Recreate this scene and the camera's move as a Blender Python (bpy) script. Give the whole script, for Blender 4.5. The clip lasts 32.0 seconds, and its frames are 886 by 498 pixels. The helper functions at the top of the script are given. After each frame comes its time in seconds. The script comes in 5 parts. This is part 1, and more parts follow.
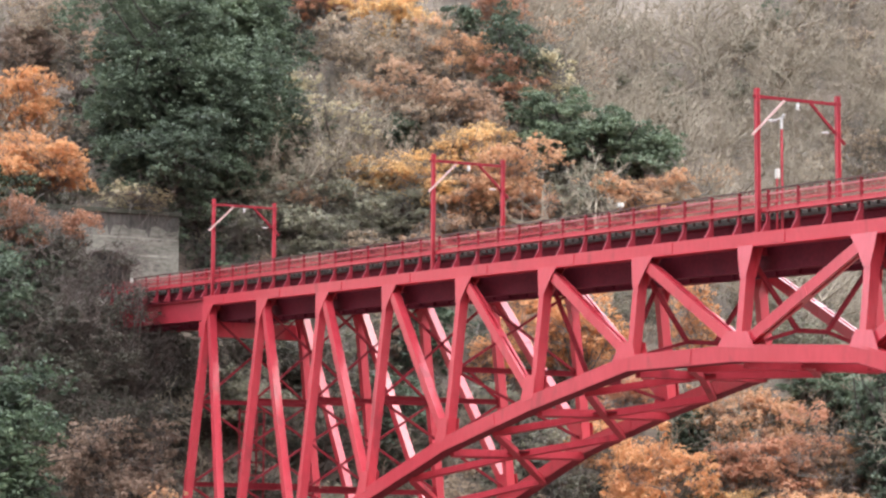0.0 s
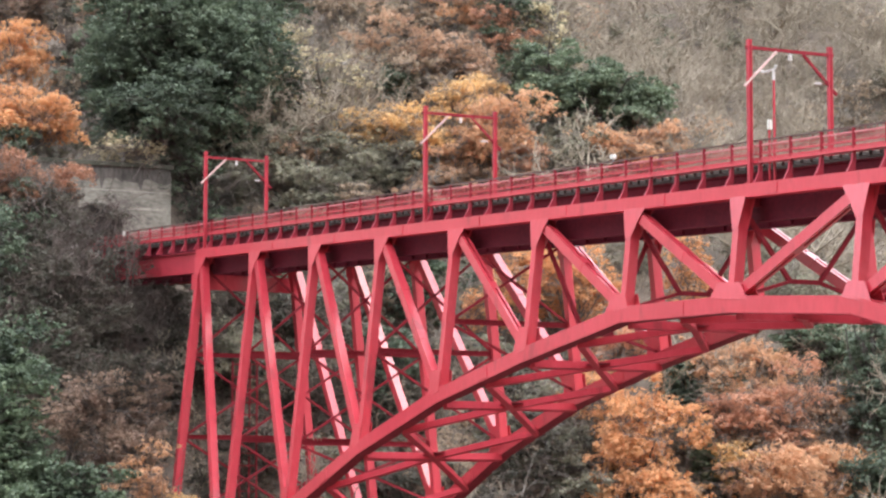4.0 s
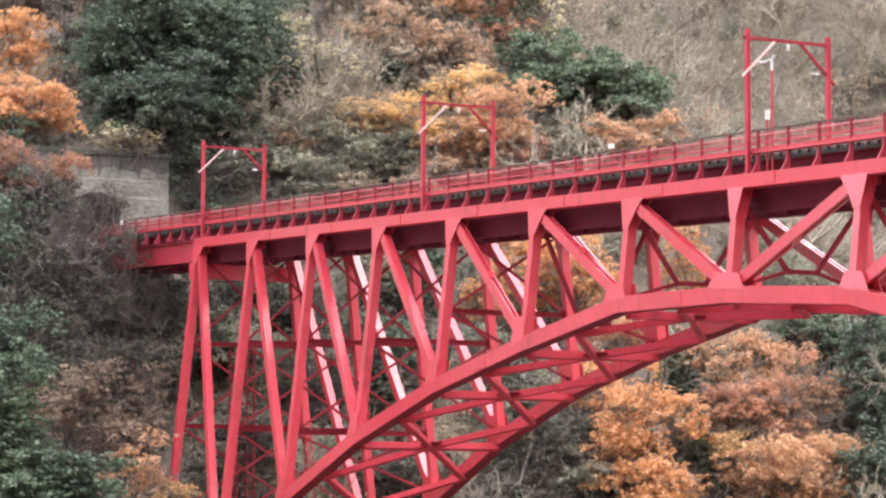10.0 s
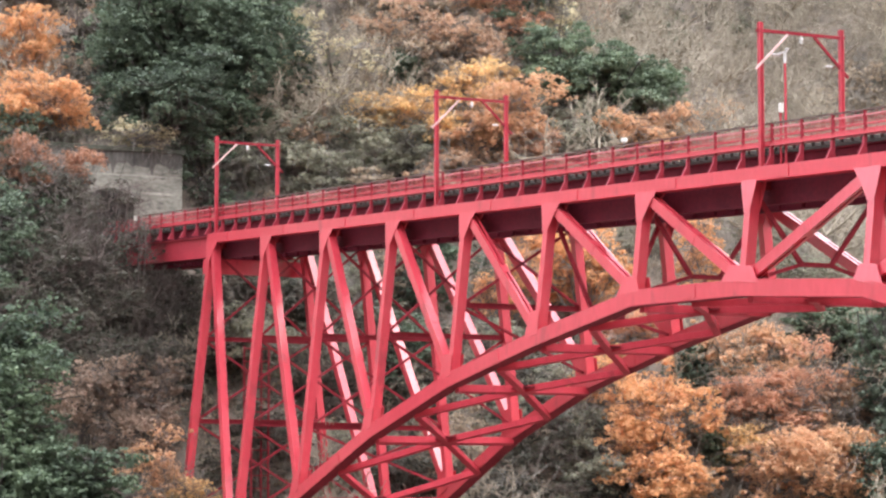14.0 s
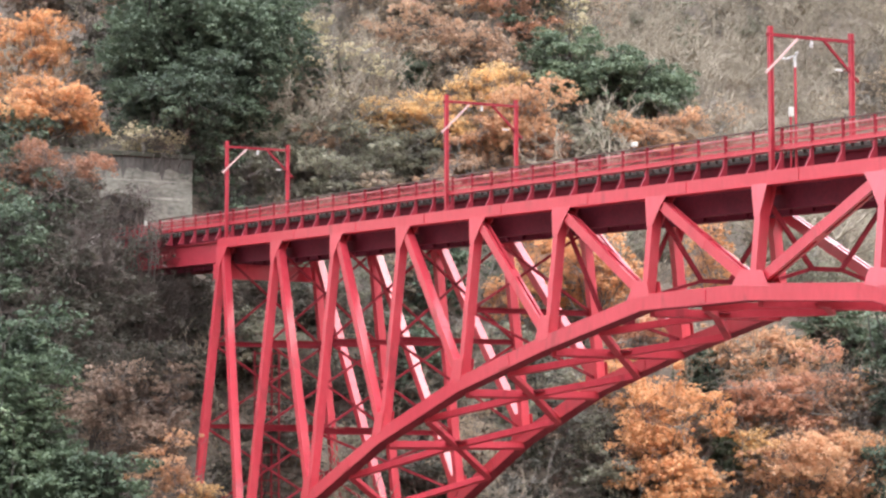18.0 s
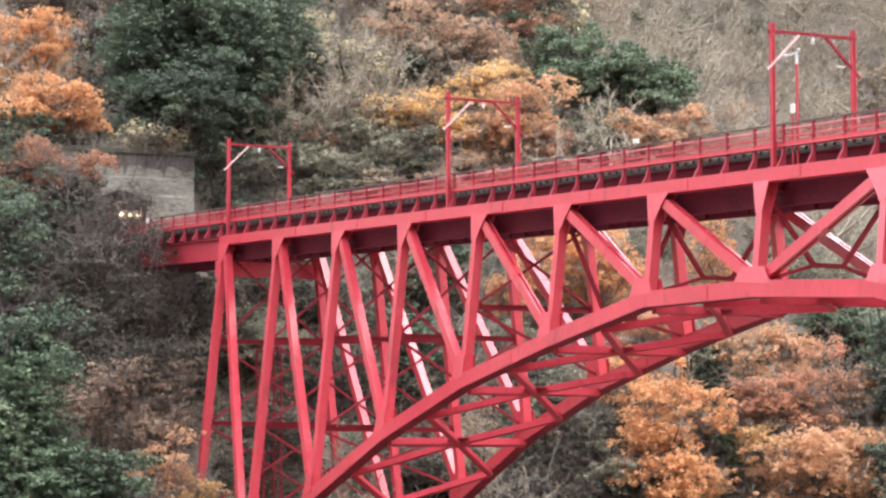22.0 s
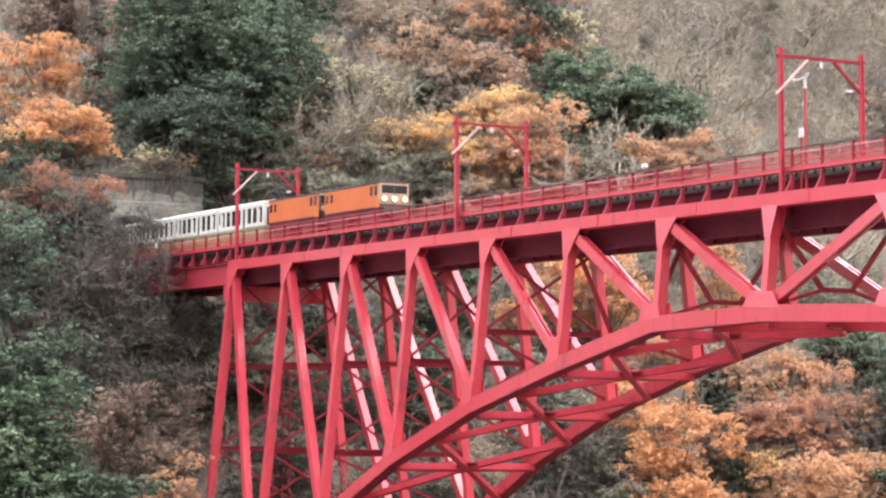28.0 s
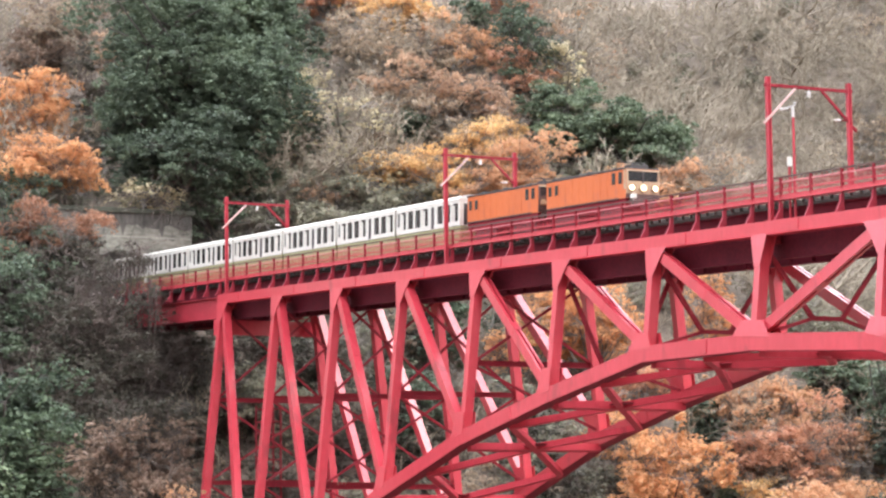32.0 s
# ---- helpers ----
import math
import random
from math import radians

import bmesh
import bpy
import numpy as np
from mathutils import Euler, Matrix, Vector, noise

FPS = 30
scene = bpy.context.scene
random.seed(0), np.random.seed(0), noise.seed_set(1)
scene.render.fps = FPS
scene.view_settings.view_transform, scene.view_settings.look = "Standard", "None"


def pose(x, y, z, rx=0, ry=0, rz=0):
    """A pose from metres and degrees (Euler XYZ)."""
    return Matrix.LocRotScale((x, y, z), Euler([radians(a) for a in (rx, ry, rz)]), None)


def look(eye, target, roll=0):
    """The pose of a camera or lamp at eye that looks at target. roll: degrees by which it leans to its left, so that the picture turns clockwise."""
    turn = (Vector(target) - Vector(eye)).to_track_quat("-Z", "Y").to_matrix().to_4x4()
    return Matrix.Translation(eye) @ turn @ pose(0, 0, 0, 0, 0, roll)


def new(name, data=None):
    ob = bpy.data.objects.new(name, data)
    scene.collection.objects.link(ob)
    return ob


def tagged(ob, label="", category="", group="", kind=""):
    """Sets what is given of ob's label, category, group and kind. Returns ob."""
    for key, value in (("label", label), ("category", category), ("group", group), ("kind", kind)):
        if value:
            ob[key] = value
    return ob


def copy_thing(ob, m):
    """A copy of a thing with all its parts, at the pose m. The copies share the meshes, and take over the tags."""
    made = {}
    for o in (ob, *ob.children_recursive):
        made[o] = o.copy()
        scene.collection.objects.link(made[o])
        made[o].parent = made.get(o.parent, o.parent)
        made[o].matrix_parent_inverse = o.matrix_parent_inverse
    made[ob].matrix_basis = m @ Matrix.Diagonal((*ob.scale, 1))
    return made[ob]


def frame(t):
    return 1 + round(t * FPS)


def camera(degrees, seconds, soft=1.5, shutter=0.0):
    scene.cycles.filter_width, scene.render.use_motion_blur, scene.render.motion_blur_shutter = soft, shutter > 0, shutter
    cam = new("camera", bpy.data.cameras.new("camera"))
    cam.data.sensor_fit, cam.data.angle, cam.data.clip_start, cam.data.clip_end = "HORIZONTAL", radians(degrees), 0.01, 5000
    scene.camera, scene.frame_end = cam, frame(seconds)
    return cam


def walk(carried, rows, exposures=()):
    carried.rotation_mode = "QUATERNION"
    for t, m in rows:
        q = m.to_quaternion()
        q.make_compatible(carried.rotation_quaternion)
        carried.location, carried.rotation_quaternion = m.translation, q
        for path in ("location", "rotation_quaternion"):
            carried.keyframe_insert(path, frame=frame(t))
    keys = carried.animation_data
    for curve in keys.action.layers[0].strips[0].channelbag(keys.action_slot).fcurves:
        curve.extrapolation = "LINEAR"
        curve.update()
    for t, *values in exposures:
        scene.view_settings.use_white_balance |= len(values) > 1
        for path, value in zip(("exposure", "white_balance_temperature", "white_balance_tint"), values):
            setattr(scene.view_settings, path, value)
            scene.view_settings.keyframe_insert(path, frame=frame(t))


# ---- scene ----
# ---- camera: stands on the far bank, held in the hand, a long lens ----
cam = camera(19.623, 32.0, soft=2.4)
EYE = (83.158, -59.541, -12.256)


def aim(yaw, pitch, lean):
    # yaw: degrees left of the +y axis; pitch: degrees up; lean: roll of the picture
    return Matrix.Translation(EYE) @ pose(0, 0, 0, 0, 0, yaw) @ pose(0, 0, 0, 90 + pitch) @ pose(0, 0, 0, 0, 0, lean)


walk(cam, [
    (0.0, aim(62.635, 6.616, 0.293)),
    (0.5, aim(62.637, 6.420, 0.467)),
    (1.0, aim(62.571, 6.150, 0.517)),
    (1.5, aim(62.568, 6.014, 0.386)),
    (2.0, aim(62.507, 5.777, 0.159)),
    (2.5, aim(62.419, 5.563, 0.037)),
    (4.5, aim(62.465, 5.539, 0.110)),
    (5.0, aim(62.313, 5.402, 0.058)),
    (5.5, aim(62.154, 5.161, 0.004)),
    (6.0, aim(62.336, 5.129, 0.000)),
    (6.5, aim(62.547, 5.392, 0.126)),
    (7.0, aim(62.566, 5.426, 0.139)),
    (7.5, aim(62.555, 5.307, 0.132)),
    (8.0, aim(62.533, 5.174, -0.072)),
    (8.5, aim(62.389, 5.121, -0.189)),
    (9.0, aim(62.353, 5.231, -0.016)),
    (9.5, aim(62.404, 5.346, 0.093)),
    (10.0, aim(62.408, 5.313, 0.194)),
    (10.5, aim(62.459, 5.256, 0.238)),
    (11.0, aim(62.537, 5.233, 0.040)),
    (11.5, aim(62.562, 5.098, -0.116)),
    (12.0, aim(62.638, 5.126, -0.108)),
    (12.5, aim(62.689, 5.271, 0.000)),
    (13.0, aim(62.689, 5.263, 0.002)),
    (13.5, aim(62.717, 5.196, -0.033)),
    (15.5, aim(62.695, 5.172, 0.004)),
    (16.0, aim(62.727, 5.204, 0.033)),
    (16.5, aim(62.767, 5.296, 0.011)),
    (17.0, aim(62.758, 5.288, 0.000)),
    (17.5, aim(62.774, 5.155, -0.121)),
    (18.0, aim(62.944, 5.290, -0.085)),
    (18.5, aim(63.264, 5.633, -0.009)),
    (19.0, aim(63.181, 5.498, -0.001)),
    (19.5, aim(63.014, 5.352, 0.025)),
    (20.0, aim(62.934, 5.279, -0.086)),
    (20.5, aim(62.772, 5.235, -0.115)),
    (21.0, aim(62.843, 5.242, -0.138)),
    (21.5, aim(62.906, 5.264, -0.077)),
    (22.0, aim(62.984, 5.224, -0.141)),
    (22.5, aim(62.979, 5.154, -0.174)),
    (23.0, aim(62.957, 5.135, -0.192)),
    (23.5, aim(63.027, 5.157, -0.371)),
    (24.0, aim(63.025, 5.168, -0.542)),
    (24.5, aim(62.866, 5.234, -0.737)),
    (26.5, aim(62.786, 5.334, -0.121)),
    (27.0, aim(62.905, 5.405, -0.196)),
    (27.5, aim(63.043, 5.657, -0.190)),
    (28.0, aim(63.174, 5.777, -0.150)),
    (28.5, aim(63.288, 5.816, -0.293)),
    (29.0, aim(63.316, 5.873, -0.378)),
    (29.5, aim(63.325, 5.922, -0.488)),
    (30.0, aim(63.297, 5.959, -0.469)),
    (30.5, aim(63.307, 5.877, -0.529)),
    (31.0, aim(63.228, 6.082, -0.684)),
    (31.5, aim(63.029, 6.381, -0.737)),
    (32.0, aim(62.937, 6.488, -0.690)),
], exposures=[(0.0, 0.19), (2.0, 0.22), (5.0, 0.24), (6.2, 0.31), (7.0, 0.42), (13.0, 0.42), (32.0, 0.40)])

# ---- light: an overcast autumn day ----
world = bpy.data.worlds.new("overcast_sky")
scene.world = world
world.use_nodes = True
wn, wl = world.node_tree.nodes, world.node_tree.links
sky = wn.new("ShaderNodeTexSky")
sky.sky_type, sky.sun_disc = "NISHITA", False
sky.sun_elevation, sky.sun_rotation = radians(58), radians(60)
sky.air_density, sky.dust_density = 1.0, 3.0
cloud = wn.new("ShaderNodeMix")
cloud.data_type = "RGBA"
cloud.inputs["Factor"].default_value = 0.8
wl.new(sky.outputs["Color"], cloud.inputs["A"])
# an even cloud cover, three times as bright overhead as along the horizon
way, split, lift = wn.new("ShaderNodeTexCoord"), wn.new("ShaderNodeSeparateXYZ"), wn.new("ShaderNodeMapRange")
wl.new(way.outputs["Generated"], split.inputs[0])
wl.new(split.outputs["Z"], lift.inputs["Value"])
lift.inputs["To Min"].default_value, lift.inputs["To Max"].default_value = 7.0, 26.0
cover = wn.new("ShaderNodeVectorMath")
cover.operation = "SCALE"
cover.inputs[0].default_value = (0.955, 1.0, 1.10)
wl.new(lift.outputs[0], cover.inputs["Scale"])
wl.new(cover.outputs[0], cloud.inputs["B"])
wl.new(cloud.outputs["Result"], wn["Background"].inputs["Color"])
wn["Background"].inputs["Strength"].default_value = 0.225

sun_data = bpy.data.lights.new("sun", "SUN")
sun_data.energy, sun_data.angle, sun_data.color = 1.3, radians(30), (1.0, 0.96, 0.9)
sun = new("sun", sun_data)
sun.matrix_world = look((45, 26, 82), (0, 0, 0))

GRADE = -0.040          # the line climbs away from the camera's bank
PANEL = 8.0             # length of a truss panel
HALF = 2.86             # half the distance between the upper chords
BATTER = 0.106          # the trusses lean outwards towards the foot


# ---- helpers of this scene ----
def B(x, y, z):
    """A point of the bridge: z above the top of the upper chord."""
    return Vector((x, y, z + GRADE * x))


def part(name, bm, material, parent=None, label=""):
    me = bpy.data.meshes.new(name)
    bm.to_mesh(me)
    bm.free()
    me.materials.append(material)
    ob = new(name, me)
    ob.parent = parent
    if label:
        tagged(ob, label)
    return ob


def share(name, ob, m, parent, label=""):
    """One more object on the mesh of ob."""
    o = new(name, ob.data)
    o.parent = parent
    o.matrix_basis = m
    if label:
        tagged(o, label)
    return o


def mesh_part(name, verts, faces, material, parent=None, label=""):
    me = bpy.data.meshes.new(name)
    me.from_pydata(verts, [], faces)
    me.materials.append(material)
    ob = new(name, me)
    ob.parent = parent
    if label:
        tagged(ob, label)
    return ob


def thing(name, label, category, group="", at=(0, 0, 0), kind=""):
    ob = new(name)
    ob.location = at
    return tagged(ob, label, category, group, kind)


def box(bm, x0, x1, y0, y1, z0, z1, bevel=0.0):
    m = Matrix.LocRotScale(((x0 + x1) / 2, (y0 + y1) / 2, (z0 + z1) / 2), None, (x1 - x0, y1 - y0, z1 - z0))
    r = bmesh.ops.create_cube(bm, size=1, matrix=m)
    if bevel:
        es = list({e for v in r["verts"] for e in v.link_edges})
        bmesh.ops.bevel(bm, geom=es, offset=bevel, segments=2, affect="EDGES", profile=0.6)


def beam(bm, a, b, w, h, side=None, sect="box", flange=0.03):
    """A bar from a to b; w across along side, h square to it. sect: box or I (flanges square to side's cross)."""
    a, b = Vector(a), Vector(b)
    d = (b - a).normalized()
    s = Vector(side) if side is not None else Vector((0, 0, 1)).cross(d)
    s = (s - d * s.dot(d)).normalized()
    u = s.cross(d).normalized()

    def prism(c0, c1, e0, e1):
        vs = []
        for p0 in (a, b):
            for i, j in ((c0, e0), (c1, e0), (c1, e1), (c0, e1)):
                vs.append(bm.verts.new(p0 + s * i + u * j))
        for f in ((3, 2, 1, 0), (4, 5, 6, 7), (0, 1, 5, 4), (1, 2, 6, 5), (2, 3, 7, 6), (3, 0, 4, 7)):
            bm.faces.new([vs[k] for k in f])
    if sect == "box":
        prism(-w / 2, w / 2, -h / 2, h / 2)
    else:
        prism(-w / 2, w / 2, h / 2 - flange, h / 2)
        prism(-w / 2, w / 2, -h / 2, -h / 2 + flange)
        prism(-flange / 2, flange / 2, -h / 2 + flange, h / 2 - flange)


def bar(name, parent, a, b, w, h, material, side=None, sect="box", label=""):
    bm = bmesh.new()
    beam(bm, a, b, w, h, side, sect)
    bmesh.ops.recalc_face_normals(bm, faces=bm.faces)
    return part(name, bm, material, parent, label)


def plate(name, parent, pts, thick, material, label=""):
    """A flat plate: an outline of points, thickened along its normal, both ways."""
    pts = [Vector(q) for q in pts]
    n = (pts[1] - pts[0]).cross(pts[2] - pts[0]).normalized() * thick / 2
    bm = bmesh.new()
    lo = [bm.verts.new(q - n) for q in pts]
    hi = [bm.verts.new(q + n) for q in pts]
    bm.faces.new(hi)
    bm.faces.new(lo[::-1])
    for i in range(len(pts)):
        j = (i + 1) % len(pts)
        bm.faces.new((lo[i], lo[j], hi[j], hi[i]))
    bmesh.ops.recalc_face_normals(bm, faces=bm.faces)
    return part(name, bm, material, parent, label)


# ---- materials ----
def surface(name, dark, light, rough=0.6, scale=1.0, bump=0.0, metallic=0.0, coat=0.0, fine=12.0, spots=None, spot_at=0.68, coords="Object", streak=1.0, spec=0.5):
    """Two colours mixed by noise at two sizes, with bump; spots: a third colour in patches."""
    m = bpy.data.materials.new(name)
    m.use_nodes = True
    n, k = m.node_tree.nodes, m.node_tree.links
    b = n["Principled BSDF"]
    tc = n.new("ShaderNodeTexCoord")
    mp = n.new("ShaderNodeMapping")
    mp.inputs["Scale"].default_value = (1, 1, 1 / streak)
    k.new(tc.outputs[coords], mp.inputs["Vector"])
    big, small = n.new("ShaderNodeTexNoise"), n.new("ShaderNodeTexNoise")
    big.inputs["Scale"].default_value, small.inputs["Scale"].default_value = scale, scale * fine
    big.inputs["Detail"].default_value, small.inputs["Detail"].default_value = 4, 6
    add = n.new("ShaderNodeMath")
    add.operation = "ADD"
    for t in (big, small):
        k.new(mp.outputs["Vector"], t.inputs["Vector"])
    k.new(big.outputs["Fac"], add.inputs[0])
    k.new(small.outputs["Fac"], add.inputs[1])
    ramp = n.new("ShaderNodeMapRange")
    ramp.inputs["From Min"].default_value, ramp.inputs["From Max"].default_value = 0.75, 1.25
    k.new(add.outputs[0], ramp.inputs["Value"])
    mix = n.new("ShaderNodeMix")
    mix.data_type = "RGBA"
    mix.inputs["A"].default_value, mix.inputs["B"].default_value = (*dark, 1), (*light, 1)
    k.new(ramp.outputs[0], mix.inputs["Factor"])
    col = mix.outputs["Result"]
    if spots:
        sp = n.new("ShaderNodeTexNoise")
        sp.inputs["Scale"].default_value, sp.inputs["Detail"].default_value = scale * 2.7, 8
        k.new(mp.outputs["Vector"], sp.inputs["Vector"])
        sr = n.new("ShaderNodeMapRange")
        sr.inputs["From Min"].default_value, sr.inputs["From Max"].default_value = spot_at, spot_at + 0.08
        k.new(sp.outputs["Fac"], sr.inputs["Value"])
        m2 = n.new("ShaderNodeMix")
        m2.data_type = "RGBA"
        m2.inputs["B"].default_value = (*spots, 1)
        k.new(col, m2.inputs["A"])
        k.new(sr.outputs[0], m2.inputs["Factor"])
        col = m2.outputs["Result"]
    k.new(col, b.inputs["Base Color"])
    b.inputs["Roughness"].default_value = rough
    b.inputs["Metallic"].default_value = metallic
    b.inputs["Specular IOR Level"].default_value = spec
    b.inputs["Coat Weight"].default_value = coat
    b.inputs["Coat Roughness"].default_value = 0.16
    if bump:
        bp = n.new("ShaderNodeBump")
        bp.inputs["Strength"].default_value, bp.inputs["Distance"].default_value = bump, 0.05
        k.new(add.outputs[0], bp.inputs["Height"])
        k.new(bp.outputs["Normal"], b.inputs["Normal"])
    return m


def foliage(name, colours, scale=0.25, thin=0.35):
    """Leaves: each leaf takes its own place on a run of colours, shifted by patches of noise."""
    m = bpy.data.materials.new(name)
    m.use_nodes = True
    n, k = m.node_tree.nodes, m.node_tree.links
    b = n["Principled BSDF"]
    geo, tc = n.new("ShaderNodeNewGeometry"), n.new("ShaderNodeTexCoord")
    info = n.new("ShaderNodeObjectInfo")
    ns = n.new("ShaderNodeTexNoise")
    ns.inputs["Scale"].default_value, ns.inputs["Detail"].default_value = scale, 3
    k.new(tc.outputs["Object"], ns.inputs["Vector"])
    a = n.new("ShaderNodeMath")
    a.operation = "MULTIPLY_ADD"
    a.inputs[1].default_value, a.inputs[2].default_value = 0.17, -0.49
    k.new(geo.outputs["Random Per Island"], a.inputs[0])
    clump = n.new("ShaderNodeTexNoise")
    clump.inputs["Scale"].default_value, clump.inputs["Detail"].default_value = 1.3, 2
    k.new(tc.outputs["Object"], clump.inputs["Vector"])
    half = n.new("ShaderNodeMath")
    half.operation = "MULTIPLY_ADD"
    half.inputs[1].default_value = 0.75
    k.new(clump.outputs["Fac"], half.inputs[0])
    k.new(a.outputs[0], half.inputs[2])
    s = n.new("ShaderNodeMath")
    s.operation = "ADD"
    k.new(half.outputs[0], s.inputs[0])
    k.new(ns.outputs["Fac"], s.inputs[1])
    o = n.new("ShaderNodeMath")
    o.operation = "MULTIPLY_ADD"
    o.inputs[1].default_value = 0.12
    k.new(info.outputs["Random"], o.inputs[0])
    k.new(s.outputs[0], o.inputs[2])
    cr = n.new("ShaderNodeValToRGB")
    cr.color_ramp.elements[0].position, cr.color_ramp.elements[1].position = 0.2, 0.85
    cr.color_ramp.elements[0].color, cr.color_ramp.elements[1].color = (*colours[0], 1), (*colours[-1], 1)
    for i, c in enumerate(colours[1:-1]):
        e = cr.color_ramp.elements.new(0.2 + 0.65 * (i + 1) / (len(colours) - 1))
        e.color = (*c, 1)
    k.new(o.outputs[0], cr.inputs["Fac"])
    k.new(cr.outputs["Color"], b.inputs["Base Color"])
    b.inputs["Roughness"].default_value = 0.6
    b.inputs["Specular IOR Level"].default_value = 0.3
    tr = n.new("ShaderNodeBsdfTranslucent")
    k.new(cr.outputs["Color"], tr.inputs["Color"])
    ms = n.new("ShaderNodeMixShader")
    ms.inputs["Fac"].default_value = thin
    k.new(b.outputs[0], ms.inputs[1])
    k.new(tr.outputs[0], ms.inputs[2])
    k.new(ms.outputs[0], n["Material Output"].inputs["Surface"])
    return m


def glow(name, colour, strength):
    m = bpy.data.materials.new(name)
    m.use_nodes = True
    b = m.node_tree.nodes["Principled BSDF"]
    b.inputs["Base Color"].default_value = (*colour, 1)
    b.inputs["Emission Color"].default_value = (*colour, 1)
    b.inputs["Emission Strength"].default_value = strength
    return m


RED = surface("red_bridge_paint", (0.465, 0.037, 0.055), (0.545, 0.048, 0.069), 0.38, 0.35, 0.05, coat=0.95, spec=0.2, spots=(0.36, 0.036, 0.05), spot_at=0.62, streak=2.5)
RED_SATIN = surface("satin_red_paint", (0.46, 0.037, 0.055), (0.54, 0.048, 0.069), 0.6, 0.35, 0.05, spec=0.15, spots=(0.34, 0.034, 0.047), spot_at=0.6, streak=2.0)
RED_OLD = surface("weathered_red_paint", (0.31, 0.026, 0.04), (0.44, 0.038, 0.056), 0.5, 0.5, 0.12, coat=0.2, spec=0.25, spots=(0.22, 0.03, 0.03), spot_at=0.62, streak=2.0)
RED_BRACKET = surface("bracket_red_paint", (0.25, 0.026, 0.042), (0.34, 0.036, 0.055), 0.6, 0.5, 0.12, spec=0.25)
# dull red; on inner bracing and undersides its darkness paints in shade
RED_DULL_SHADE = surface("dull_and_shaded_red_paint", (0.18, 0.017, 0.026), (0.28, 0.026, 0.038), 0.7, 0.5, 0.1, spec=0.12)
# bridge red darkened to maroon: shade below the deck painted in
GIRDER_SHADE = surface("shaded_girder_red", (0.085, 0.0085, 0.017), (0.135, 0.013, 0.024), 0.75, 0.5, 0.1, spec=0.15)
TIMBER = surface("dark_sleeper_timber", (0.022, 0.018, 0.016), (0.055, 0.046, 0.04), 0.85, 1.5, 0.3)
STEEL = surface("rail_steel", (0.10, 0.07, 0.06), (0.2, 0.15, 0.13), 0.5, 2.0, 0.1, metallic=0.6)
CONCRETE = surface("stained_concrete", (0.108, 0.103, 0.084), (0.245, 0.234, 0.195), 0.9, 0.35, 0.3, fine=7, spots=(0.10, 0.095, 0.08), spot_at=0.6, streak=0.5)
LEACHED = surface("leached_concrete", (0.17, 0.163, 0.135), (0.36, 0.345, 0.29), 0.9, 1.5, 0.3, fine=7)
STAINED = surface("damp_dark_concrete", (0.04, 0.037, 0.032), (0.115, 0.105, 0.092), 0.9, 0.7, 0.3, fine=7, streak=3.0)
MOSSY = surface("mossy_concrete", (0.03, 0.033, 0.022), (0.085, 0.085, 0.065), 0.95, 1.2, 0.4)
DARK = surface("tunnel_lining", (0.05, 0.05, 0.05), (0.1, 0.1, 0.095), 0.95, 0.8, 0.3)
ORANGE = surface("orange_loco_paint", (0.46, 0.094, 0.014), (0.54, 0.118, 0.02), 0.5, 0.6, 0.04, coat=0.12, spots=(0.40, 0.095, 0.032), spot_at=0.6, streak=3)
CREAM = surface("cream_paint", (0.34, 0.235, 0.145), (0.44, 0.315, 0.2), 0.45, 1.2, 0.03)
WHITE = surface("white_carriage_paint", (0.55, 0.525, 0.475), (0.64, 0.615, 0.56), 0.4, 0.8, 0.03, coat=0.1, spots=(0.5, 0.48, 0.45), spot_at=0.64, streak=2.5)
LIME = surface("lime_green_carriage_paint", (0.25, 0.25, 0.115), (0.33, 0.325, 0.165), 0.45, 0.9, 0.03)
GREY = surface("grey_roof_paint", (0.12, 0.12, 0.12), (0.2, 0.2, 0.2), 0.7, 1.0, 0.1)
BLACK = surface("black_underframe", (0.03, 0.025, 0.025), (0.06, 0.05, 0.048), 0.7, 1.5, 0.1)
PALE = surface("pale_galvanised_steel", (0.45, 0.43, 0.41), (0.6, 0.58, 0.56), 0.5, 3.0, 0.05, metallic=0.1)
PINK = surface("faded_pink_paint", (0.46, 0.28, 0.26), (0.6, 0.41, 0.38), 0.5, 3.0, 0.05)
# paler than the bridge red: the upper rail's highlight as colour
RAIL_HIGHLIGHT = surface("rail_highlight_paint", (0.5, 0.12, 0.14), (0.62, 0.2, 0.21), 0.5, 3.0, 0.05)
BROWN = surface("dark_brown_paint", (0.06, 0.03, 0.026), (0.12, 0.06, 0.05), 0.6, 1.0, 0.1)
GLASS = surface("dark_window_glass", (0.012, 0.014, 0.016), (0.03, 0.03, 0.032), 0.08, 0.8)
LAMP_DIM = glow("dim_headlight_glow", (1.0, 0.84, 0.55), 1.1)
LAMP = glow("headlight_glow", (1.0, 0.86, 0.58), 2.6)
SOIL = surface("leaf_litter_soil", (0.10, 0.08, 0.065), (0.21, 0.168, 0.135), 0.95, 0.25, 0.6, fine=9)
ROCK = surface("gorge_rock", (0.14, 0.13, 0.12), (0.3, 0.29, 0.27), 0.9, 0.3, 0.6)
BARK = surface("grey_bark", (0.115, 0.1, 0.086), (0.225, 0.2, 0.172), 0.9, 1.2, 0.4)
BARK_BROWN = surface("brown_bark", (0.065, 0.05, 0.042), (0.15, 0.118, 0.098), 0.9, 1.2, 0.4)
